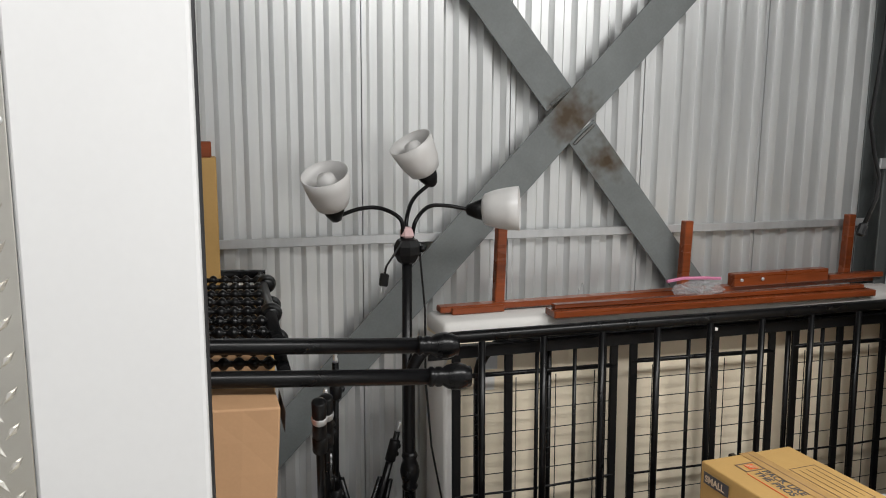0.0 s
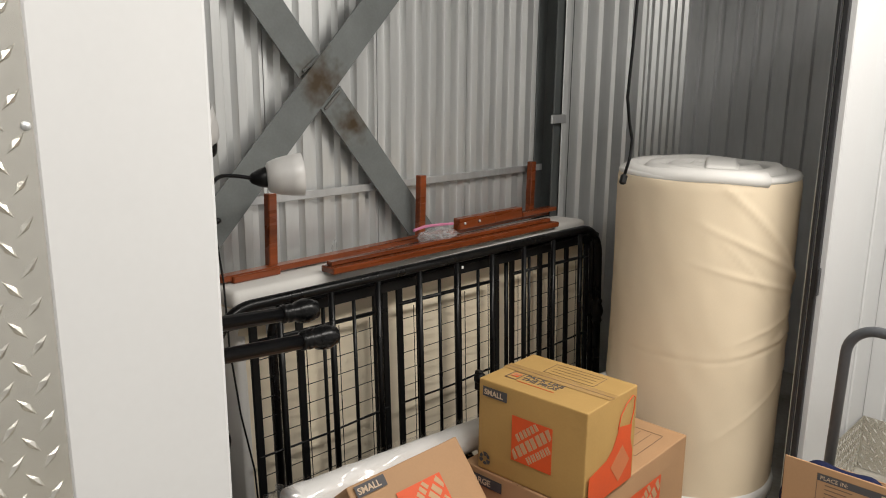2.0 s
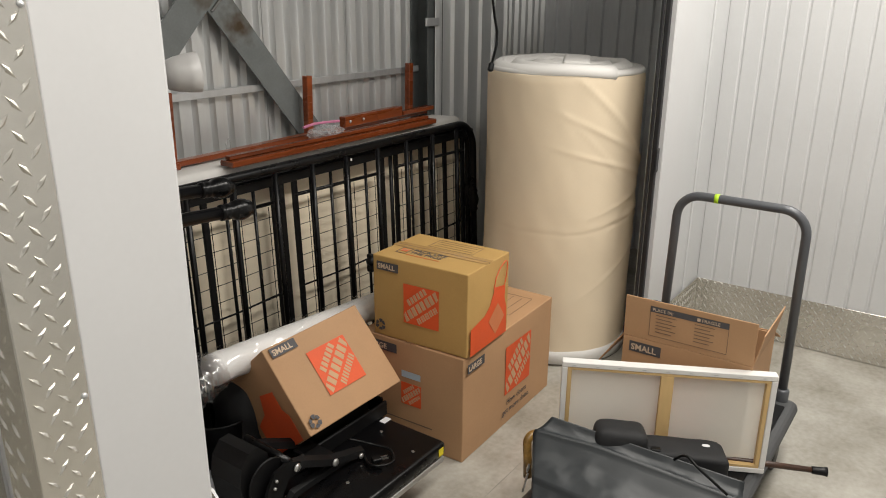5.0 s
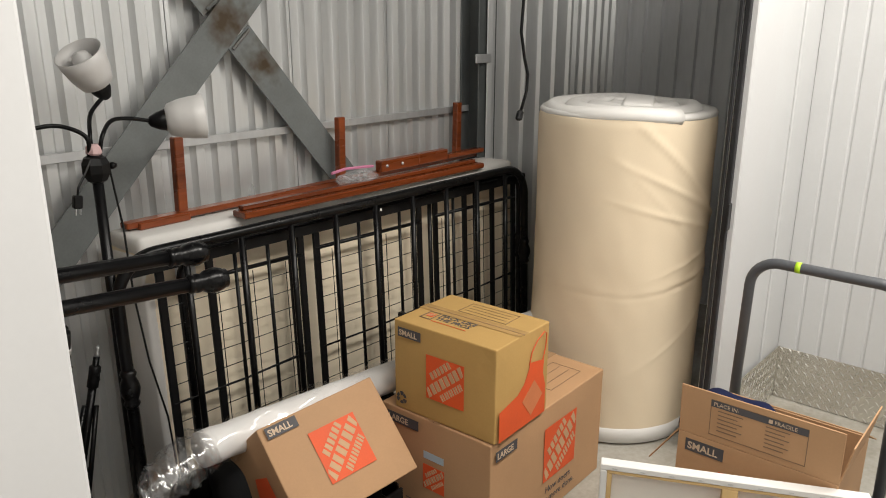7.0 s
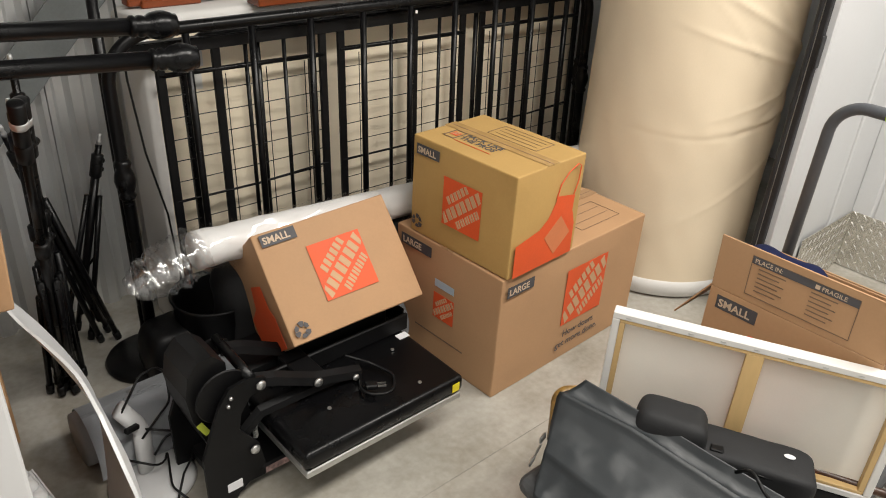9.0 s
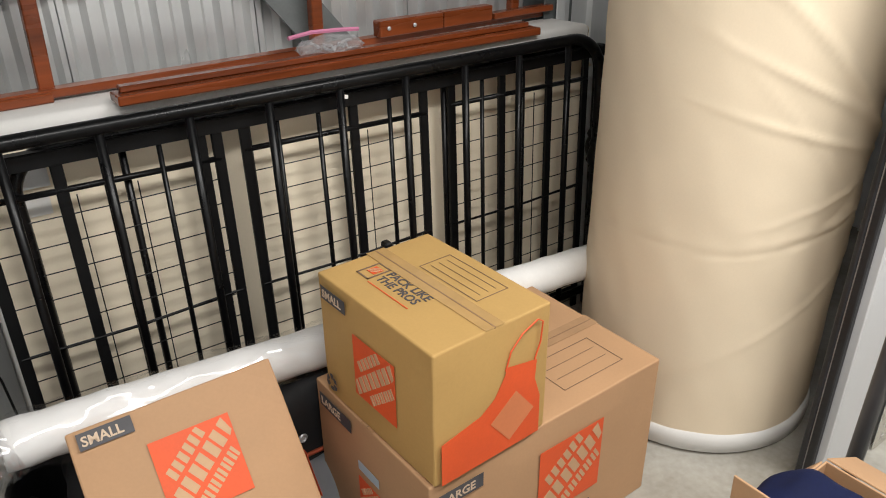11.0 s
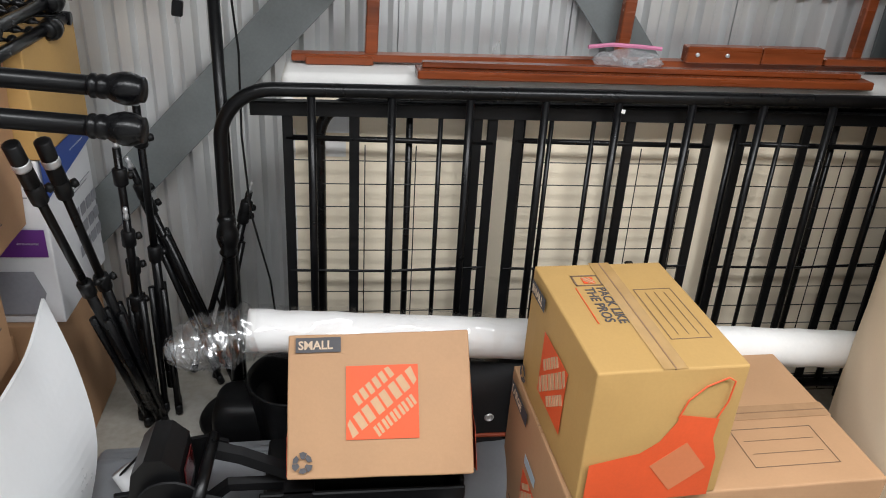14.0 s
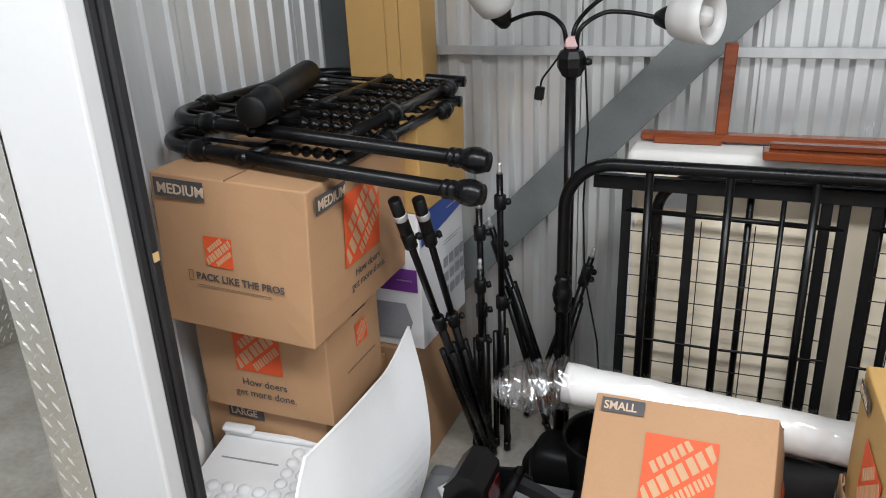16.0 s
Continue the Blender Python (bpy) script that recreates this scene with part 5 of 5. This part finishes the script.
for x, z in ((-0.022, 0.335), (-0.030, 0.315), (-0.070, 0.035)):
    bolt(x, 0.042, z, 0.005)
for y in (0.060, 0.218):
    part("link_arm", bar([(0.040, y, 0.345), (0.10, y, 0.325), (0.218, y, 0.265), (0.36, y, 0.222)], 0.019, 4, 0.40), BLACK_FLAT, press)
    part("link_arm", bar([(-0.005, y + 0.014, 0.165), (0.065, y + 0.014, 0.228), (0.22, y + 0.014, 0.228), (0.34, y + 0.014, 0.222)], 0.016, 4, 0.40), BLACK_FLAT, press)
part("cross_shaft", bar([(0.036, 0.05, 0.362), (0.042, 0.24, 0.366)], 0.013, 12), BLACK_METAL, press, smooth=True)
part("lower_shaft", bar([(0.027, 0.05, 0.150), (0.027, 0.235, 0.150)], 0.011, 12), BLACK_METAL, press, smooth=True)
part("pressure_bridge", block(0.19, 0.26, 0.075, 0.205, 0.236, 0.262, 0.004), BLACK_FLAT, press)
part("spring", bar([(0.06 + 0.006 * math.cos(i * 1.2), 0.10 + 0.006 * math.sin(i * 1.2), 0.125 + i * 0.0014) for i in range(60)], 0.0022, 5), SILVER, press, "small steel spring")
case = [(-0.058, 0.150), (-0.098, 0.270), (-0.108, 0.340), (-0.098, 0.395), (-0.070, 0.430), (-0.035, 0.432), (-0.004, 0.400), (0.0, 0.300), (-0.018, 0.190)]
part("control_box", outline(case, 0.125), BLACK_PLASTIC, press, m=pose(0, 0.092, 0))
part("display", block(0.0, 0.003, 0.115, 0.195, 0.315, 0.385, 0.001, pose(0.0, 0, 0, 0, 0, 0)), material("dark_red_display", (0.08, 0.008, 0.008), 0.2, vary=0.3), press, "dark display with red marks")
part("side_label", block(-0.022, 0.022, -0.001, 0.001, -0.008, 0.008, 0, pose(-0.075, 0.091, 0.235, 0, 62, 0)), material("lime_sticker", (0.55, 0.62, 0.08), 0.45, vary=0.1), press, "lime green sticker")
part("round_cheek", turned([(0.0, 0), (0.070, 0.0), (0.073, 0.003), (0.070, 0.006), (0.0, 0.006)], 32, pose(-0.022, 0.078, 0.320, 90, 0, 0)), BLACK_FLAT, press)
YELLOW = material("yellow_sticker", (0.75, 0.62, 0.02), 0.45, vary=0.05)
part("sticker", block(0.545, 0.570, -0.1120, -0.1105, 0.165, 0.192), YELLOW, press, "yellow warning sticker")
part("label_plate", block(0.548, 0.585, 0.125, 0.150, 0.2055, 0.2065), WHITE_CARD, press, "white label plate")
part("label_plate", block(-0.052, -0.012, 0.0430, 0.0445, 0.048, 0.074), WHITE_CARD, press, "white label plate")
part("decal", block(0.06, 0.17, 0.0562, 0.0575, 0.036, 0.056), material("red_white_decal", (0.45, 0.30, 0.28), 0.4, vary=0.5, scale=60), press, "small printed decal")
for x, y in ((0.22, 0.0), (0.47, -0.06), (0.50, 0.10)):
    part("screw", turned([(0.0, 0.207), (0.006, 0.207), (0.005, 0.2095), (0.0, 0.2095)], 10, pose(x, y, 0)), SILVER, press, "small screw head")
part("lead", bar(rounded([(0.36, 0.06, 0.215), (0.30, -0.02, 0.222), (0.38, -0.06, 0.214), (0.43, 0.0, 0.216), (0.40, 0.07, 0.225), (0.33, 0.09, 0.27)], 0.04, 4), 0.0042, 8), BLACK_PLASTIC, press, "black power lead", True)
part("plug", block(-0.016, 0.016, -0.012, 0.012, -0.008, 0.008, 0.003, pose(0.345, -0.01, 0.225, 0, 0, -30)), BLACK_PLASTIC, press, "black mains plug")
for dx in (0.0, 0.012):
    part("pin", block(0.0, 0.022, -0.001 + dx - 0.006, 0.001 + dx - 0.006, -0.003, 0.003, 0, pose(0.36, -0.018, 0.225, 0, 0, -30)), SILVER, press, "steel plug pin")
for x, y in ((-0.03, 0.075), (0.58, 0.08), (-0.05, 0.37), (0.58, 0.39)):
    part("foot", turned([(0.0, 0.0), (0.018, 0.0), (0.020, 0.008), (0.014, 0.028), (0.0, 0.028)], 14, pose(x, y, 0)), BLACK_PLASTIC, press, "rubber foot", True)

# ---- platform cart and its load ----
CART_GREY = material("grey_enamel", (0.095, 0.10, 0.11), 0.35, 0.2, vary=0.08)
DECK = material("dark_grey_plastic", (0.065, 0.067, 0.07), 0.55, vary=0.12, scale=8, fine=180, bump=0.12)
cart = thing("platform_cart", pose(0, 0, 0), "grey platform cart with a tube handle, loaded", "cart")
part("deck", block(1.02, 2.15, 0.275, 0.835, 0.165, 0.222, 0.03, seg=4), DECK, cart, smooth=False)
part("deck_mat", block(1.06, 2.06, 0.31, 0.80, 0.223, 0.228, 0.002), BLACK_FLAT, cart, "black ribbed mat")
part("handle", bar(rounded([(2.115, 0.335, 0.18), (2.125, 0.345, 0.932), (2.125, 0.795, 0.932), (2.115, 0.805, 0.18)], 0.085, 8), 0.0165, 16), CART_GREY, cart, smooth=True)
for y in (0.335, 0.805):
    part("handle_socket", turned([(0.022, 0.20), (0.024, 0.205), (0.024, 0.262), (0.020, 0.268)], 16, pose(2.115, y, 0)), CART_GREY, cart, "steel handle socket", True)
part("tape_band", bar([(2.125, 0.648, 0.932), (2.125, 0.664, 0.932)], 0.0175, 16), material("lime_tape", (0.45, 0.72, 0.03), 0.4, vary=0.05), cart, "lime green tape band", True)
for x in (1.14, 2.0):
    for y in (0.32, 0.76):
        wheel = part("caster", turned([(0.0, -0.016), (0.05, -0.016), (0.056, -0.01), (0.056, 0.01), (0.05, 0.016), (0.0, 0.016)], 24, pose(x, y, 0.056, 90, 0, 0)), BLACK_PLASTIC, cart, "black caster wheel", True)
        part("fork", block(x - 0.02, x + 0.02, y - 0.025, y + 0.025, 0.113, 0.163, 0.004), GALV, wheel, "steel fork")

W, D, H, T = 0.408, 0.300, 0.345, 0.004
open_box = thing("open_box", pose(1.580 + D / 2, 0.552, 0.23, 0, 0, -89.0), "open small brown moving box on the cart, flaps up", "cardboard box", "moving boxes")
for name, b in (("front_wall", (-W / 2, W / 2, -D / 2, -D / 2 + T)), ("back_wall", (-W / 2, W / 2, D / 2 - T, D / 2)), ("side_wall", (-W / 2, -W / 2 + T, -D / 2 + T, D / 2 - T)), ("side_wall", (W / 2 - T, W / 2, -D / 2 + T, D / 2 - T))):
    part(name, block(*b, 0, H, 0.001), CARD, open_box)
part("bottom", block(-W / 2 + T, W / 2 - T, -D / 2 + T, D / 2 - T, 0.002, 0.008), CARD, open_box)
f = face("front", W, D, H)
tag(open_box, f, "SMALL", 0.075, 0.312, 0.105, 0.036)
poly("orange_square", open_box, f, [(0.12, 0.06), (0.275, 0.06), (0.275, 0.262), (0.12, 0.262)], ORANGE, label="orange printed square")
front_flap = part("flap", block(-W / 2, W / 2, 0, T, 0, 0.142, 0.001), CARD, open_box, m=pose(0, -D / 2, H + 0.001, 3, 0, 0))
ff = pose(-W / 2, 0, 0, 90, 0, 0)
sticker("grey_band", front_flap, ff, 0.205, 0.113, 0.245, 0.020, GREY_PRINT, "dark grey printed band")
words(front_flap, ff, "PLACE IN:", 0.090, 0.1075, 0.015, PALE_PRINT, 0.002)
words(front_flap, ff, "FRAGILE", 0.245, 0.1075, 0.015, PALE_PRINT, 0.002)
sticker("tick_box", front_flap, ff, 0.236, 0.113, 0.010, 0.010, PALE_PRINT, "blank tick box", 0.002)
rule_box(front_flap, ff, 0.205, 0.071, 0.245, 0.105, 0)
lines(front_flap, ff, 0.135, 0.065, 0.065, 0.070, 6)
lines(front_flap, ff, 0.255, 0.065, 0.060, 0.070, 6)
part("flap", block(-W / 2, W / 2, -T, 0, 0, 0.142, 0.001), CARD, open_box, m=pose(0, D / 2, H + 0.001, -118, 0, 0))
part("flap", block(0, T, -D / 2 + 0.01, D / 2 - 0.01, 0, 0.15, 0.001), CARD, open_box, m=pose(-W / 2, 0, H, 0, -147, 0))
part("flap", block(-T, 0, -D / 2 + 0.01, D / 2 - 0.01, 0, 0.105, 0.001), CARD, open_box, m=pose(W / 2, 0, H, 0, 11, 0))
cloth = thing("blue_cloth", pose(1.70, 0.662, 0.405), "dark blue padded cloth stuffed in the open box", "cloth")
part("cloth", soft(0.22, 0.26, 0.24, 3, 5, 0.025, 5), material("navy_cloth", (0.006, 0.010, 0.045), 0.85, spec=0.2, vary=0.2, scale=8, fine=220, bump=0.2), cloth, smooth=True)

# canvas on a stretcher, seen from behind
CANVAS = material("raw_canvas", (0.88, 0.86, 0.79), 0.85, vary=0.03, scale=6, fine=300, bump=0.1)
n, l = CANVAS.node_tree.nodes, CANVAS.node_tree.links
through_light, blend = n.new("ShaderNodeBsdfTranslucent"), n.new("ShaderNodeMixShader")
through_light.inputs["Color"].default_value = (0.98, 0.96, 0.90, 1)
blend.inputs[0].default_value = 0.30
l.new(n["Principled BSDF"].outputs[0], blend.inputs[1])
l.new(through_light.outputs[0], blend.inputs[2])
l.new(blend.outputs[0], n["Material Output"].inputs["Surface"])
a, b = Vector((1.294, 0.832, 0.2295)), Vector((1.587, 0.267, 0.2295))
across = (b - a).normalized()
back = (Vector((0.01, 0.005, 1.0)) - across * Vector((0.01, 0.005, 1.0)).dot(across)).normalized()
out = across.cross(back)
canvas = thing("stretched_canvas", Matrix.Translation(a) @ Matrix((across, -out, back)).transposed().to_4x4(), "blank stretched canvas seen from behind, standing on the cart", "canvas")
CW, CH = 0.635, 0.335
bm = bmesh.new()
bm.faces.new([bm.verts.new(p) for p in ((0.002, 0.028, 0.002), (CW - 0.002, 0.028, 0.002), (CW - 0.002, 0.028, CH - 0.002), (0.002, 0.028, CH - 0.002))])
part("cloth", bm, CANVAS, canvas)
for x0, x1, z0, z1 in ((0, CW, 0, 0.017), (0, CW, CH - 0.017, CH), (0, 0.017, 0.0175, CH - 0.0175), (CW - 0.017, CW, 0.0175, CH - 0.0175)):
    part("canvas_edge", block(x0, x1, 0.0, 0.034, z0, z1, 0.002), WHITE_CLOTH, canvas, "folded white canvas edge")
for x0, x1, z0, z1 in ((0.0175, CW - 0.0175, 0.0175, 0.026), (0.0175, CW - 0.0175, CH - 0.026, CH - 0.0175), (0.0175, 0.030, 0.0265, CH - 0.0265), (CW - 0.030, CW - 0.0175, 0.0265, CH - 0.0265), (CW / 2 - 0.019, CW / 2 + 0.019, 0.0265, CH - 0.0265)):
    part("stretcher_bar", block(x0, x1, 0.002, 0.022, z0, z1, 0.001), PINE, canvas, "pale wooden stretcher bar")
for i in range(9):
    part("staple", block(0.03 + i * 0.07, 0.042 + i * 0.07, -0.0012, -0.0002, CH - 0.010, CH - 0.0085), SILVER, canvas, "steel staple")


def draped(folds, n=26, m=56):
    """A folded cloth bag: a skin over fold lines, closed down to the deck, with fine creases."""
    bm = bmesh.new()
    folds = [[Vector(p) for p in line] for line in folds]

    def on(line, t):
        k = t * (len(line) - 1)
        j = min(int(k), len(line) - 2)
        return line[j].lerp(line[j + 1], k - j)
    grid = []
    for a, b in zip(folds, folds[1:]):
        wide = (a[0] - b[0]).length
        steps = 2 if wide < 0.03 else n
        for i in range(steps if b is not folds[-1] else steps + 1):
            line = []
            for j in range(m + 1):
                u, t = i / steps, j / m
                p = on(a, t).lerp(on(b, t), u)
                q = Vector((p.x * 7 + p.y * 4, p.y * 5 - p.x * 2, p.z * 3))
                hold = min(1, 4 * u, 4 * (1 - u)) if steps > 2 else 0.0
                p.z += hold * (0.005 * noise.noise(q) - 0.011 * abs(noise.noise(q * 1.7)) + 0.0012 * noise.noise(q * 9))
                p.z -= 0.010 * math.sin(math.pi * u) * (steps > 2)
                p.y += 0.006 * noise.noise(q * 3) * (j in (0, m))
                p.z = max(p.z, 0.001)
                line.append(bm.verts.new(p))
            grid.append(line)
    for p, q in zip(grid, grid[1:]):
        for j in range(m):
            bm.faces.new((p[j], p[j + 1], q[j + 1], q[j]))
    edge = grid[0] + [g[-1] for g in grid[1:]] + grid[-1][-2::-1] + [g[0] for g in grid[-2:0:-1]]
    foot = [bm.verts.new((v.co.x, min(v.co.y, 0.262), 0.0)) for v in edge]
    for i in range(len(edge)):
        k = (i + 1) % len(edge)
        bm.faces.new((edge[k], edge[i], foot[i], foot[k]))
    bmesh.ops.recalc_face_normals(bm, faces=bm.faces)
    return bm


garment = thing("garment_bag", pose(1.10, 0.55, 0.229), "black coated fabric bag with metal clips lying on the cart", "bag")
part("body", draped([
    [(0.165, 0.240, 0.004), (0.185, 0.10, 0.004), (0.195, -0.05, 0.004), (0.225, -0.26, 0.004)],
    [(0.095, 0.257, 0.203), (0.130, 0.11, 0.182), (0.155, -0.04, 0.166), (0.200, -0.28, 0.140)],
    [(0.047, 0.286, 0.172), (0.088, 0.12, 0.166), (0.112, -0.04, 0.148), (0.145, -0.29, 0.118)],
    [(0.040, 0.288, 0.160), (0.078, 0.12, 0.148), (0.100, -0.04, 0.130), (0.135, -0.29, 0.104)],
    [(-0.040, 0.245, 0.075), (-0.035, 0.09, 0.072), (-0.030, -0.06, 0.066), (-0.020, -0.30, 0.060)],
    [(-0.046, 0.242, 0.060), (-0.045, 0.09, 0.056), (-0.040, -0.06, 0.050), (-0.030, -0.30, 0.046)],
    [(-0.110, 0.205, 0.022), (-0.125, 0.07, 0.022), (-0.130, -0.08, 0.022), (-0.125, -0.30, 0.022)]]), GARMENT, garment, smooth=True)
for i, (x, y, z) in enumerate(((-0.030, 0.268, 0.055), (-0.055, 0.262, 0.040), (-0.012, 0.274, 0.075))):
    part("clip", block(-0.010, 0.010, -0.003, 0.003, -0.014, 0.014, 0.003, pose(x, y, z, 20, 40 + 25 * i, 35)), SILVER, garment, "bright metal clip")
part("strap", bar(rounded([(0.150, -0.10, 0.165), (0.145, -0.13, 0.200), (0.125, -0.17, 0.185), (0.120, -0.26, 0.135)], 0.03, 5), 0.004, 8), BLACK_PLASTIC, garment, "thin black strap", True)
pack = thing("backpack", pose(1.350, 0.521, 0.23, 0, 0, 27), "black nylon backpack lying against the canvas", "backpack")
part("body", soft(0.115, 0.38, 0.134, 9, 21, 0.009), FABRIC, pack, smooth=True)
part("top_pocket", soft(0.11, 0.160, 0.198, 5, 24, 0.008), FABRIC, pack, "rounded top pocket", True, m=pose(-0.012, 0.125, 0.0))
part("buckle", block(-0.010, 0.010, -0.014, 0.014, 0, 0.008, 0.002, pose(-0.035, 0.020, 0.134, 0, 0, 0)), BLACK_PLASTIC, pack, "black buckle")
part("piping", bar([(-0.052, 0.02, 0.118), (-0.055, -0.08, 0.116), (-0.050, -0.16, 0.110)], 0.0035, 6), BLACK_PLASTIC, pack, "raised black seam", True)
part("badge", turned([(0.0, 0), (0.012, 0.0), (0.012, 0.0015), (0.0, 0.0015)], 18, pose(0.010, -0.130, 0.1355, 0, 0, 0) @ Matrix.Diagonal((0.6, 1.0, 1, 1))), WHITE_CARD, pack, "small pale badge")
cane = thing("walking_cane", pose(0, 0, 0), "carved wooden walking cane lying across the cart", "cane")
HORN = material("mottled_horn", (0.42, 0.24, 0.06), 0.3, vary=0.5, scale=30, fine=90, shade=(0.06, 0.03, 0.012))
part("handle", bar(rounded([(1.362, 0.862, 0.264), (1.300, 0.893, 0.290), (1.243, 0.915, 0.303), (1.236, 0.905, 0.225), (1.232, 0.900, 0.160)], 0.03, 5), 0.014, 12), HORN, cane, "mottled curved handle", True)
part("shaft", bar([(1.362, 0.862, 0.264), (1.612, 0.27, 0.252), (1.672, 0.13, 0.250)], [0.011, 0.010, 0.009], 12), material("dark_carved_wood", (0.055, 0.022, 0.010), 0.35, vary=0.3, scale=25, bump=0.1), cane, smooth=True)
part("rubber_tip", turned([(0.010, 0.0), (0.012, 0.004), (0.013, 0.035), (0.015, 0.045), (0.0, 0.047)], 14, along((1.664, 0.150, 0.250), (1.704, 0.056, 0.249))), BLACK_PLASTIC, cane, "black rubber tip", True)
